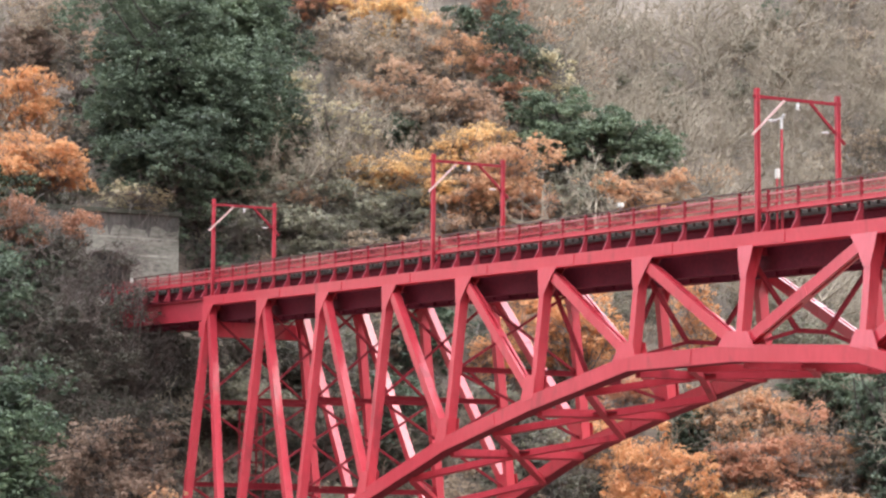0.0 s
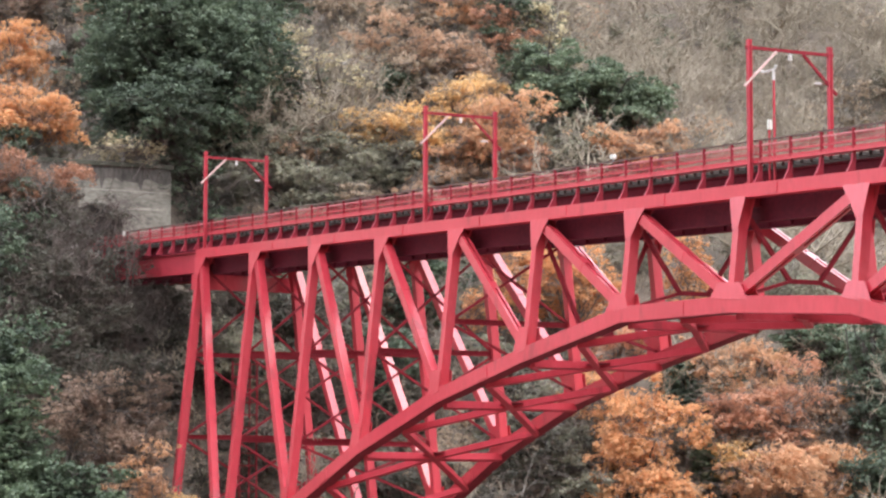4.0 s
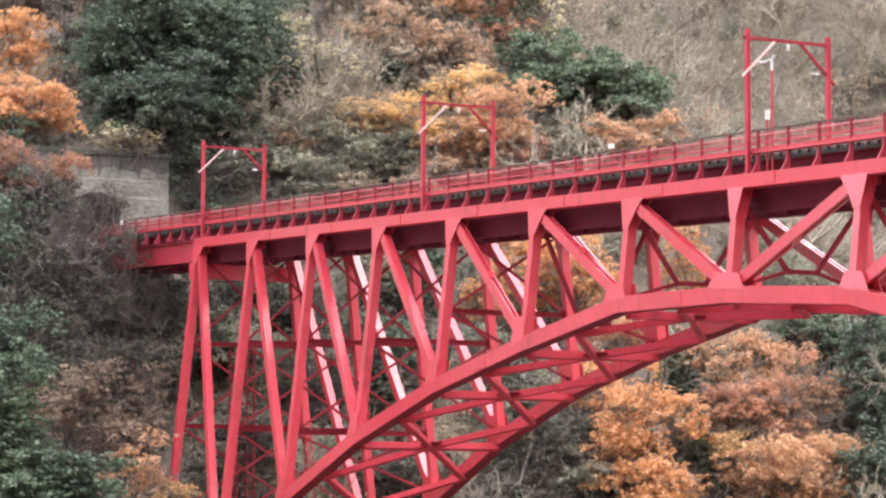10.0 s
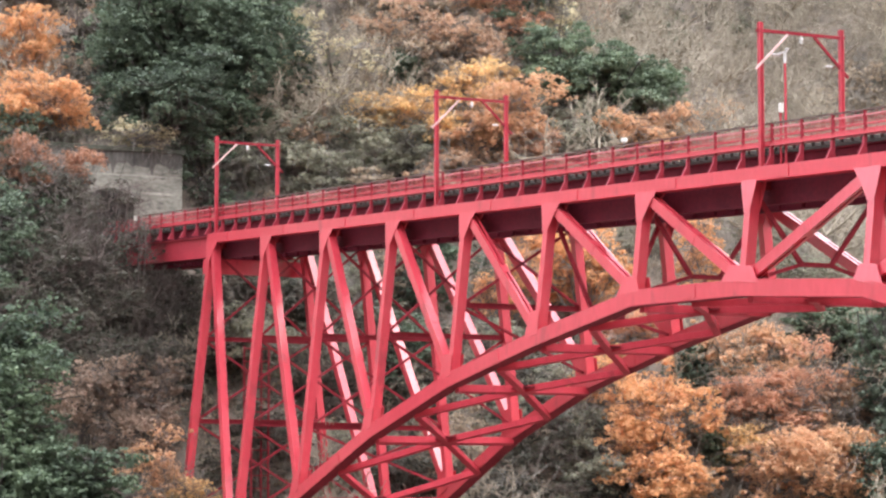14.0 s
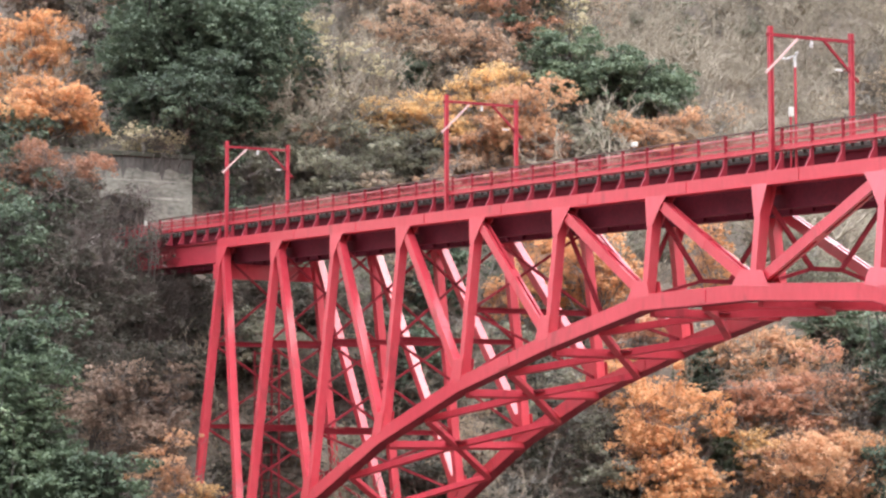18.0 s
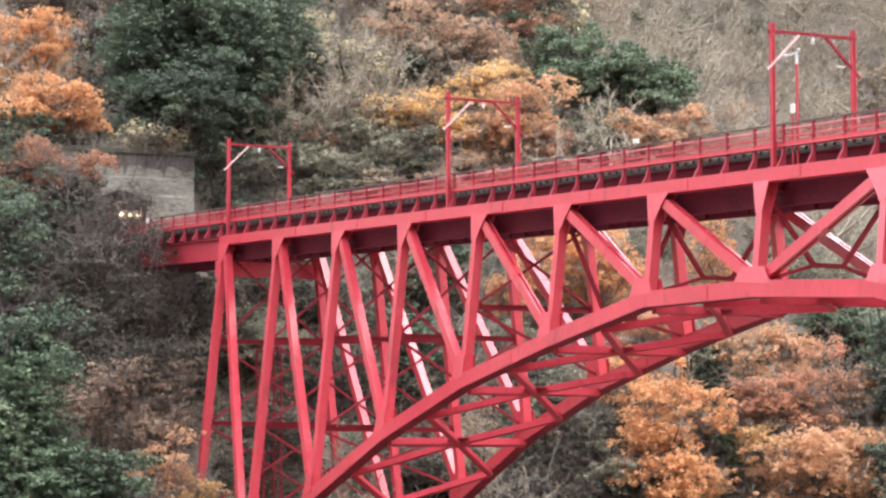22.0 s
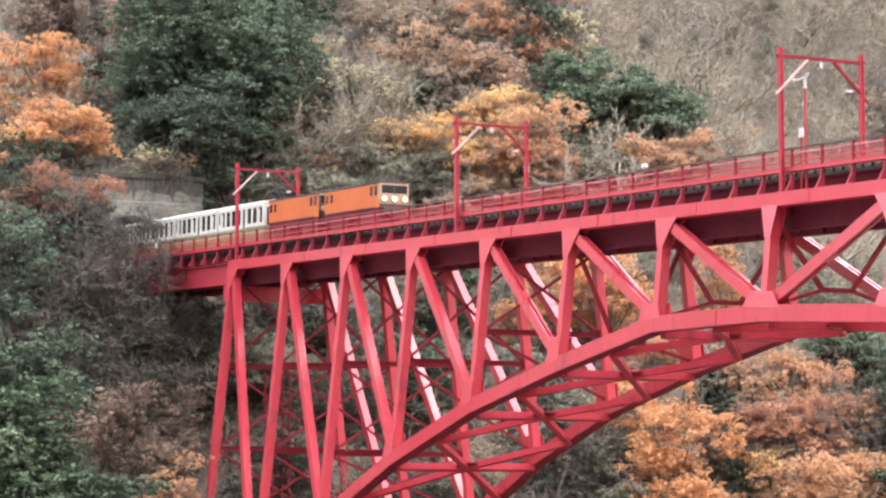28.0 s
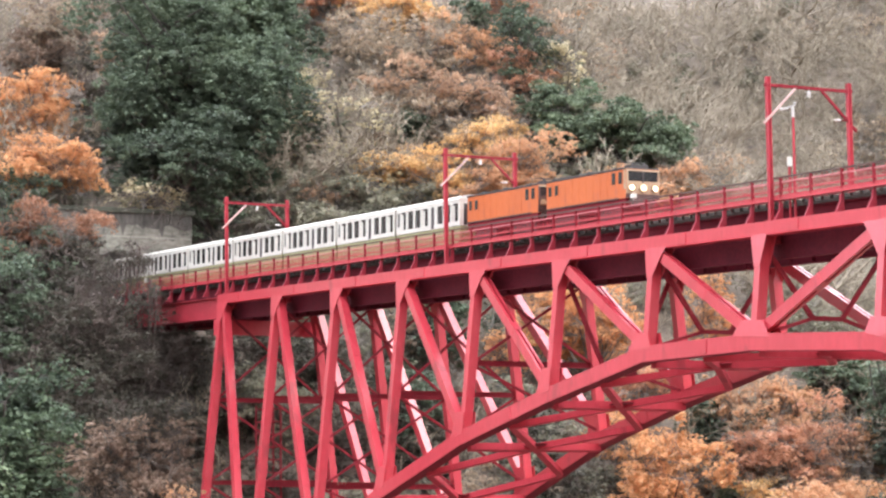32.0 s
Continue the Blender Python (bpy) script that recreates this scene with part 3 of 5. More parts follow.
def ladder_tower():
    """A caged inspection ladder that hangs below the first cross frame."""
    t = thing("ladder_tower", "thin red lattice ladder tower under the bridge end", "ladder", at=(-57.0, 0.3, 0))
    z0, z1 = -17.0, -4.2
    for x in (-0.55, 0.55):
        for y in (-0.55, 0.55):
            bar("leg", t, (x, y, z0), (x, y, z1), 0.09, 0.09, RED_DULL_SHADE, (1, 0, 0))
    first = None
    z = z0 + 0.6
    while z < z1:
        for a in (0, 90, 180, 270):
            m = Matrix.Translation((0, 0, z)) @ pose(0, 0, 0, 0, 0, a)
            if first is None:
                first = bar("rung", t, (-0.55, -0.55, 0), (0.55, -0.55, 0), 0.05, 0.05, RED_DULL_SHADE, (0, 1, 0))
                first.matrix_basis = m
            else:
                share("rung", first, m, t)
        z += 0.75


trusses()
sway_frames()
ladder_tower()
deck()
track()
railings()
MASTS = (-55.5, -27.25, 0.6)
for mx in MASTS:
    catenary_portal(mx)


# ---- the instrument pole and the white lamp on the railing ----
def instrument_pole():
    x = 1.68
    p = thing("instrument_pole", "thin steel pole with white weather instruments on the bridge edge", "instrument pole", at=B(x, -2.55, 0))
    bar("pole", p, (0, 0, 0.05), (0, 0, 4.05), 0.07, 0.07, RED_OLD, (1, 0, 0))
    bar("side_pole", p, (-0.3, -0.03, 0.05), (-0.3, -0.03, 2.12), 0.06, 0.06, RED_OLD, (1, 0, 0))
    bar("cross_arm", p, (-0.75, 0, 4.42), (0.15, 0, 4.46), 0.06, 0.06, PALE, (0, 1, 0))
    for q, z in ((-0.75, 4.46), (-0.4, 4.4), (0.14, 4.54)):
        bm = bmesh.new()
        bmesh.ops.create_uvsphere(bm, u_segments=10, v_segments=7, radius=0.07, matrix=Matrix.LocRotScale((q, 0, z), None, (1.3, 1, 0.8)))
        part("sensor", bm, PALE, p, "white rounded sensor")
    bm = bmesh.new()
    box(bm, -0.045, 0.045, -0.045, 0.045, 4.0, 4.45, 0.02)
    part("neck", bm, PALE, p)
    bm = bmesh.new()
    box(bm, -0.36, -0.2, -0.1, 0.06, 2.1, 2.48, 0.03)
    part("control_box", bm, WHITE, p, "white control box")


instrument_pole()


def rail_lamp():
    x = -10.05
    p = thing("railing_lamp", "small white lamp on top of the railing", "lamp", at=B(x, -2.72, 1.7))
    bm = bmesh.new()
    box(bm, -0.13, 0.13, -0.1, 0.1, 0.1, 0.3, 0.04)
    part("housing", bm, WHITE, p)
    bar("bracket", p, (0, 0, 0.0), (0, 0, 0.12), 0.05, 0.05, PALE, (1, 0, 0))


rail_lamp()


def rail_marker():
    p = thing("track_marker", "small white marker board on the railing beside the tunnel", "marker board", at=B(-69.1, -2.8, 1.3))
    bm = bmesh.new()
    box(bm, -0.02, 0.02, -0.2, 0.12, 0.1, 0.42, 0.01)
    part("board", bm, WHITE, p)
    bar("bracket", p, (0, -0.02, -0.2), (0, -0.02, 0.1), 0.04, 0.04, BROWN, (1, 0, 0))


rail_marker()


# ---- tunnel front and tunnel ----
def tunnel():
    x0, top, z0 = -79.2, 9.95, 1.2
    ya, yb, yc, r = -7.0, 4.2, TY, 1.75
    crown = 3.2 + 0.92 + 2.0
    tp = thing("tunnel_portal", "weathered concrete tunnel portal wall with mossy coping", "tunnel portal", at=(x0, 0, 0))
    # front wall with an arched opening, extruded back
    arch = [(yc + r * math.cos(a), crown + r * 0.75 * math.sin(a)) for a in [math.pi * k / 16 for k in range(17)]]
    bm = bmesh.new()
    half_r = [(yc + r, z0)] + arch[:9] + [(yc, top), (yb, top), (yb, z0)]
    half_l = [(yc - r, z0), (ya, z0), (ya, top), (yc, top)] + arch[8:]
    for outline in (half_r, half_l):
        fr = [bm.verts.new((0, y, z)) for y, z in outline]
        bk = [bm.verts.new((-1.4, y, z)) for y, z in outline]
        bm.faces.new(fr)
        bm.faces.new(bk[::-1])
        for i in range(len(fr)):
            j = (i + 1) % len(fr)
            bm.faces.new((fr[i], bk[i], bk[j], fr[j]))
    bmesh.ops.recalc_face_normals(bm, faces=bm.faces)
    part("front_wall", bm, CONCRETE, tp)
    bm = bmesh.new()
    box(bm, -1.5, 0.16, ya - 0.1, yb + 0.12, top, top + 0.32, 0.04)
    part("coping", bm, MOSSY, tp, "dark mossy coping")
    # pale leached lines along the courses of the shuttering
    for k, z in enumerate((8.3, 7.1, 5.6)):
        bm = bmesh.new()
        a = yc + 1.9 + 0.2 * (k % 2) if z < 7.6 else -2.6 + 0.7 * k
        box(bm, 0.002, 0.012, a, yb - 0.1 - 0.35 * (k % 3), z, z + 0.09 + 0.06 * (k % 2))
        part("course_line", bm, LEACHED, tp, "pale leached course line")
    # damp crust under the coping, with a ragged lower edge
    rng = random.Random(31)
    bm = bmesh.new()
    row = []
    for k in range(57):
        y = ya + (yb - ya) * k / 56
        z = top - 0.75 - 0.12 * math.sin(k * 0.5) - rng.uniform(0, 0.25) - (rng.uniform(0.2, 0.7) if k % 7 == 3 else 0)
        row.append((bm.verts.new((0.008, y, top)), bm.verts.new((0.008, y, z))))
    for (p, q), (p2, q2) in zip(row, row[1:]):
        bm.faces.new((p, q, q2, p2))
    part("stained_band", bm, STAINED, tp, "dark damp stain under the coping")
    bm = bmesh.new()
    box(bm, -9.0, -1.4, yb - 0.9, yb - 0.02, z0 - 6, top - 0.4, 0.03)
    part("wing_wall", bm, CONCRETE, tp)
    # abutment below
    bm = bmesh.new()
    box(bm, -1.35, 0.35, -3.4, 3.6, z0 - 7, z0 + 0.35, 0.05)
    part("abutment", bm, MOSSY, tp, "dark damp concrete abutment")
    # lined bore running back straight into the hill
    bm = bmesh.new()
    prof = [(yc + r, z0)] + arch + [(yc - r, z0)]
    rings = []
    for xx in (-1.3, -20, -60, -120, -200, -270):
        dz = GRADE * xx
        rings.append([bm.verts.new((xx, y, z + dz)) for y, z in prof])
    for a, b in zip(rings, rings[1:]):
        for i in range(len(prof)):
            j = (i + 1) % len(prof)
            bm.faces.new((a[i], a[j], b[j], b[i]))
    bm.faces.new(rings[-1])
    part("bore_lining", bm, DARK, tp, "dark unlit tunnel lining")


tunnel()


# ---- the train: two orange locomotives and white carriages ----
FLOOR = 0.92     # top of rail above the chord


def wheelset(name, parent, x, r=0.3):
    bm = bmesh.new()
    for y in (-0.42, 0.42):
        bmesh.ops.create_cone(bm, cap_ends=True, segments=20, radius1=r, radius2=r, depth=0.09, matrix=Matrix.Translation((x, y, r)) @ pose(0, 0, 0, 90))
        bmesh.ops.create_cone(bm, cap_ends=True, segments=20, radius1=r + 0.03, radius2=r + 0.03, depth=0.03, matrix=Matrix.Translation((x, y * 0.9, r)) @ pose(0, 0, 0, 90))
    bmesh.ops.create_cone(bm, cap_ends=True, segments=10, radius1=0.06, radius2=0.06, depth=0.9, matrix=Matrix.Translation((x, 0, r)) @ pose(0, 0, 0, 90))
    return part(name, bm, BLACK, parent)


def locomotive():
    """Front towards +x; origin on the rail under the front face."""
    lo = thing("locomotive", "orange electric locomotive with cream cab front and dark roof", "locomotive", "train", at=(0, 0, 0))
    W, L = 0.84, 7.25
    z0, z1 = 1.13, 2.40
    bm = bmesh.new()
    box(bm, -L + 0.15, -0.62, -W, W, z0, z1, 0.03)
    part("body", bm, ORANGE, lo)
    # upright seams and cover strips of the body side
    for s in (-1, 1):
        for k in range(9):
            x = -L + 0.7 + k * 0.62
            bar("side_rib", lo, (x, s * (W + 0.002), z0 + 0.05), (x, s * (W + 0.002), z1 - 0.08), 0.008, 0.012, ORANGE, (1, 0, 0))
        bar("sill_strip", lo, (-L + 0.15, s * (W + 0.01), z0 + 0.02), (-0.6, s * (W + 0.01), z0 + 0.02), 0.03, 0.06, BLACK, (0, 1, 0))
    # cab: sides orange, front cream with a wide dark windscreen
    bm = bmesh.new()
    prof = [(-0.62, z0), (0.0, z0), (0.03, z0 + 0.62), (0.015, z1 + 0.02), (-0.62, z1 + 0.02)]
    a = [bm.verts.new((x, -W, z)) for x, z in prof]
    b = [bm.verts.new((x, W, z)) for x, z in prof]
    bm.faces.new(a)
    bm.faces.new(b[::-1])
    for i in range(5):
        j = (i + 1) % 5
        bm.faces.new((a[j], a[i], b[i], b[j]))
    bmesh.ops.recalc_face_normals(bm, faces=bm.faces)
    cab = part("cab", bm, ORANGE, lo)
    plate("front_panel", lo, [(0.03, -W + 0.0, z0 + 0.2), (0.03, W, z0 + 0.2), (0.05, W, z0 + 0.76), (0.05, -W, z0 + 0.76)], 0.03, CREAM, "cream front panel")
    plate("brow", lo, [(0.05, -W, z1 - 0.07), (0.05, W, z1 - 0.07), (0.045, W, z1), (0.045, -W, z1)], 0.03, CREAM, "cream brow over the windscreen")
    plate("apron", lo, [(0.022, -W, z0 + 0.0), (0.022, W, z0 + 0.0), (0.03, W, z0 + 0.196), (0.03, -W, z0 + 0.196)], 0.03, BROWN, "dark brown front apron")
    # windscreen frame and glass
    for y0, y1 in ((-W, -W + 0.09), (W - 0.09, W), (-0.03, 0.03)):
        plate("window_frame", cab, [(0.055, y0, z0 + 0.62), (0.055, y1, z0 + 0.62), (0.045, y1, z1), (0.045, y0, z1)], 0.03, CREAM if abs(y0 + y1) > 0.2 else BLACK)
    plate("windscreen", cab, [(0.045, -W + 0.06, z0 + 0.74), (0.045, W - 0.06, z0 + 0.74), (0.04, W - 0.06, z1 - 0.06), (0.04, -W + 0.06, z1 - 0.06)], 0.02, GLASS, "dark windscreen")
    for s in (-1, 1):
        for x0, x1 in ((-0.62, -0.32), (-1.2, -0.9)):
            plate("side_window", cab, [(x0, s * (W + 0.008), z0 + 0.66), (x1, s * (W + 0.008), z0 + 0.66), (x1, s * (W + 0.008), z1 - 0.1), (x0, s * (W + 0.008), z1 - 0.1)], 0.02, GLASS, "dark side window")
        for x0 in (-6.9, -6.3):
            plate("side_window", lo, [(x0, s * (W + 0.008), z0 + 0.62), (x0 + 0.28, s * (W + 0.008), z0 + 0.62), (x0 + 0.28, s * (W + 0.008), z1 - 0.2), (x0, s * (W + 0.008), z1 - 0.2)], 0.02, GLASS, "dark side window")
        plate("cab_pillar", cab, [(-0.18, s * (W + 0.006), z0 + 0.4), (0.0, s * (W + 0.006), z0 + 0.4), (-0.04, s * (W + 0.006), z1), (-0.18, s * (W + 0.006), z1)], 0.015, CREAM)
    # three headlights
    for y, r in ((-0.6, 0.12), (0.0, 0.15), (0.6, 0.12)):
        bm = bmesh.new()
        bmesh.ops.create_cone(bm, cap_ends=True, segments=20, radius1=r + 0.03, radius2=r + 0.03, depth=0.10, matrix=Matrix.Translation((0.07, y, z0 + 0.46)) @ pose(0, 0, 0, 0, 90))
        h = part("headlight", bm, CREAM, lo)
        bm = bmesh.new()
        bmesh.ops.create_cone(bm, cap_ends=True, segments=20, radius1=r, radius2=r * 0.9, depth=0.03, matrix=Matrix.Translation((0.13, y, z0 + 0.46)) @ pose(0, 0, 0, 0, 90))
        part("lens", bm, LAMP if y else LAMP_DIM, h, "glowing warm headlight lens")
    # front skirt, coupler and buffer beam
    bm = bmesh.new()
    box(bm, -0.55, 0.06, -0.62, 0.62, 0.78, z0, 0.03)
    part("buffer_beam", bm, BROWN, lo, "dark brown buffer beam")
    bm = bmesh.new()
    box(bm, 0.0, 0.45, -0.12, 0.12, 0.62, 0.88, 0.04)
    part("coupler", bm, BLACK, lo)
    # frame, bogies, wheels
    bm = bmesh.new()
    box(bm, -L + 0.1, -0.1, -W + 0.05, W - 0.05, 0.78, z0 - 0.005, 0.02)
    part("frame", bm, RED_DULL_SHADE, lo, "dark red frame")
    for xb in (-1.6, -5.5):
        bm = bmesh.new()
        box(bm, xb - 1.1, xb + 1.1, -0.66, 0.66, 0.3, 0.74, 0.04)
        bg = part("bogie", bm, BLACK, lo)
        for e in (-0.65, 0.65):
            wheelset("wheelset", bg, xb + e)
    # roof with equipment and a folded pantograph
    bm = bmesh.new()
    box(bm, -L + 0.1, -0.02, -W - 0.03, W + 0.03, z1 + 0.005, z1 + 0.09, 0.03)
    part("roof", bm, BLACK, lo, "black sooty roof")
    for x0, x1, h in ((-6.6, -5.9, 0.14), (-5.4, -4.7, 0.09), (-4.2, -3.9, 0.16), (-3.2, -2.3, 0.08), (-1.9, -1.5, 0.13), (-0.8, -0.2, 0.16)):
        bm = bmesh.new()
        box(bm, x0, x1, -0.45, 0.45, z1 + 0.09, z1 + 0.09 + h, 0.03)
        part("roof_box", bm, BLACK, lo)
    part_pan(lo, z1 + 0.12)
    return lo


def part_pan(lo, z):
    bm = bmesh.new()
    for s in (-0.45, 0.45):
        beam(bm, (-1.0, s, z), (-0.25, s * 0.7, z + 0.16), 0.03, 0.03, (0, 1, 0))
        beam(bm, (-0.25, s * 0.7, z + 0.16), (-0.75, s * 0.6, z + 0.26), 0.03, 0.03, (0, 1, 0))
    beam(bm, (-0.75, -0.62, z + 0.27), (-0.75, 0.62, z + 0.27), 0.06, 0.04, (1, 0, 0))
    beam(bm, (-0.6, -0.55, z + 0.24), (-0.6, 0.55, z + 0.24), 0.04, 0.03, (1, 0, 0))
    return part("pantograph", bm, BLACK, lo, "thin dark folded pantograph")


CAR = 7.35


def carriage():
    """Front end at x = 0, runs back to -7.1."""
    c = thing("carriage", "white railway carriage with lime green lower side and dark windows", "carriage", "train", at=(0, 0, 0))
    W, L = 0.84, 7.1
    bm = bmesh.new()
    box(bm, -L, 0, -W, W, 0.24, 1.10, 0.04)
    part("lower_body", bm, LIME, c, "lime green lower side")
    # upper body: waist band, pillars and roof edge round real window openings
    z0, wz0, wz1, z1 = 1.105, 1.32, 2.22, 2.42
    for s in (-1, 1):
        for za, zb in ((z0, wz0), (wz1, z1)):
            bm = bmesh.new()
            box(bm, -L, 0, s * W - 0.03, s * W + 0.03, za, zb)
            part("side_panel", bm, WHITE, c)
        # three windows, the door, four windows and a narrow slit
        bays = [(-0.20, -0.80, wz0), (-1.02, -1.64, wz0), (-1.86, -2.48, wz0), (-2.80, -3.16, 1.13), (-3.50, -4.12, wz0), (-4.34, -4.96, wz0), (-5.18, -5.80, wz0), (-6.02, -6.58, wz0), (-6.74, -7.0, 1.5)]
        last = 0.0
        for k, (a, b, low) in enumerate(bays):
            bm = bmesh.new()
            box(bm, a, last, s * W - 0.03, s * W + 0.03, wz0, wz1)
            part("pillar", bm, WHITE, c)
            last = b
            if low > wz0:
                bm = bmesh.new()
                box(bm, b, a, s * W - 0.03, s * W + 0.03, wz0, low)
                part("slit_sill", bm, WHITE, c)
            bm = bmesh.new()
            if low < wz0:
                box(bm, b + 0.03, a - 0.03, s * (W + 0.02) - 0.012, s * (W + 0.02) + 0.024, low, wz1)
                part("side_door", bm, BLACK, c, "dark narrow side door")
            else:
                box(bm, b, a, s * (W - 0.03) - 0.01, s * (W - 0.03) + 0.01, low, wz1)
                part("window_pane", bm, GLASS, c)
                # the lowered half of the sash
                if k in (0, 4, 7):
                    bm = bmesh.new()
                    box(bm, b, b + 0.2, s * (W - 0.012) - 0.006, s * (W - 0.012) + 0.006, low, wz1 - 0.1)
                    part("blind", bm, WHITE, c, "white drawn blind")
        bm = bmesh.new()
        box(bm, -L, last, s * W - 0.03, s * W + 0.03, wz0, wz1)
        part("pillar", bm, WHITE, c)
    for x in (-0.03, -L + 0.03):
        bm = bmesh.new()
        box(bm, x - 0.03, x + 0.03, -W + 0.03, W - 0.03, z0, z1)
        part("end_panel", bm, WHITE, c)
        o = 0.036 if x > -1 else -0.036
        plate("end_window", c, [(x + o, 0.25, 1.4), (x + o, 0.65, 1.4), (x + o, 0.65, 2.15), (x + o, 0.25, 2.15)], 0.012, GLASS)
        plate("end_door", c, [(x + o, -0.65, 1.15), (x + o, -0.1, 1.15), (x + o, -0.1, 2.2), (x + o, -0.65, 2.2)], 0.012, BLACK)
    bm = bmesh.new()
    rings = []
    for x in (-L - 0.04, 0.04):
        rings.append([bm.verts.new((x, (W + 0.05) * math.cos(a), 2.4 + 0.26 * math.sin(a))) for a in [math.pi * k / 12 for k in range(13)]])
    for i in range(12):
        bm.faces.new((rings[0][i], rings[0][i + 1], rings[1][i + 1], rings[1][i]))
    bm.faces.new(rings[0])
    bm.faces.new(rings[1][::-1])
    bm.faces.new((rings[0][0], rings[1][0], rings[1][12], rings[0][12]))
    bmesh.ops.recalc_face_normals(bm, faces=bm.faces)
    part("roof", bm, WHITE, c, "white arched roof")
    for xb in (-1.4, -5.7):
        bm = bmesh.new()
        box(bm, xb - 0.8, xb + 0.8, -0.6, 0.6, 0.12, 0.235, 0.03)
        bg = part("bogie", bm, BLACK, c)
        for e in (-0.5, 0.5):
            wheelset("wheelset", bg, xb + e, 0.25)
    bm = bmesh.new()
    box(bm, 0.0, 0.28, -0.08, 0.08, 0.5, 0.66, 0.02)
    part("coupler", bm, BLACK, c)
    return c


TRAIN = []          # thing, distance of its origin behind the train's front
loco = locomotive()
TRAIN.append((loco, 0.0))
second = copy_thing(loco, Matrix.Identity(4))
for o in second.children_recursive:
    # the second locomotive runs with most of its lamps out
    if o.name.startswith("lens") and o.data.materials[0] == LAMP:
        o.data = o.data.copy()
        o.data.materials[0] = CREAM if o.data.vertices[0].co.y < 0 else GLASS
        tagged(o, "unlit headlight lens")
for o in second.children_recursive:
    # its front panel and frames are dark brown, its pillars orange like its sides
    if o.name.startswith(("front_panel", "window_frame", "cab_pillar")) and o.data.materials[0] == CREAM:
        o.data = o.data.copy()
        o.data.materials[0] = ORANGE if o.name.startswith("cab") else BROWN
        tagged(o, "darker end panel")
TRAIN.append((second, 7.9))
first_car = carriage()
TRAIN.append((first_car, 15.75))
for k in range(1, 9):
    TRAIN.append((copy_thing(first_car, Matrix.Identity(4)), 15.75 + CAR * k))


def train_pose(front):
    return Matrix.Translation(B(front, TY, FLOOR)) @ pose(0, 0, 0, 0, math.degrees(-math.atan(GRADE)), 0)


# ---- trees ----
def leaf_mesh(name, centres, radii, flat, leaf, count, rng, material, parent, up=0.75):
    """Tufts of small leaves: count leaves round each centre, spread by its radius, flattened by flat."""
    n = len(centres)
    c = np.repeat(np.asarray(centres), count, axis=0)
    r = np.repeat(np.asarray(radii), count)[:, None]
    d = rng.normal(size=(n * count, 3))
    d /= np.linalg.norm(d, axis=1)[:, None]
    d *= rng.uniform(0.35, 1.0, (n * count, 1)) ** 0.6
    pos = c + d * r * np.array([1, 1, flat])
    nor = d * np.array([1, 1, 1.0 / max(flat, 0.35)]) + rng.normal(size=d.shape) * 0.38 + np.array([0, 0, up])
    nor /= np.linalg.norm(nor, axis=1)[:, None]
    t = np.cross(nor, rng.normal(size=d.shape))
    t /= np.linalg.norm(t, axis=1)[:, None]
    b = np.cross(nor, t)
    size = leaf * rng.uniform(0.6, 1.35, (n * count, 1))
    v = np.empty((n * count, 4, 3), np.float32)
    v[:, 0], v[:, 2] = pos - t * size * 0.5, pos + t * size * 0.5
    v[:, 1] = pos - b * size * 0.36 + t * size * 0.08 + nor * size * 0.08
    v[:, 3] = pos + b * size * 0.36 + t * size * 0.08 + nor * size * 0.08
    return quads(name, v, material, parent)


def quads(name, v, material, parent):
    me = bpy.data.meshes.new(name)
    n = len(v)
    me.vertices.add(n * 4)
    me.vertices.foreach_set("co", v.reshape(-1))
    me.loops.add(n * 4)
    me.loops.foreach_set("vertex_index", np.arange(n * 4, dtype=np.int32))
    me.polygons.add(n)
    me.polygons.foreach_set("loop_start", np.arange(0, n * 4, 4, dtype=np.int32))
    me.update(calc_edges=True)
    me.materials.append(material)
    ob = new(name, me)
    ob.parent = parent
    return ob


def tube_mesh(name, segs, material, parent, sides=4):
    """Tapered bars: rows of (a, b, radius at a, radius at b)."""
    n = len(segs)
    a = np.array([s[0] for s in segs], float)
    b = np.array([s[1] for s in segs], float)
    ra = np.array([s[2] for s in segs], float)[:, None]
    rb = np.array([s[3] for s in segs], float)[:, None]
    d = b - a
    d /= np.linalg.norm(d, axis=1)[:, None] + 1e-9
    ref = np.where(np.abs(d[:, 2:3]) > 0.9, np.array([[1.0, 0, 0]]), np.array([[0, 0, 1.0]]))
    u = np.cross(d, ref)
    u /= np.linalg.norm(u, axis=1)[:, None]
    w = np.cross(d, u)
    v = np.empty((n, sides, 4, 3), np.float32)
    for k in range(sides):
        t0, t1 = 2 * math.pi * k / sides, 2 * math.pi * (k + 1) / sides
        o0 = u * math.cos(t0) + w * math.sin(t0)
        o1 = u * math.cos(t1) + w * math.sin(t1)
        v[:, k, 0], v[:, k, 1], v[:, k, 2], v[:, k, 3] = a + o0 * ra, a + o1 * ra, b + o1 * rb, b + o0 * rb
    return quads(name, v.reshape(-1, 4, 3), material, parent)


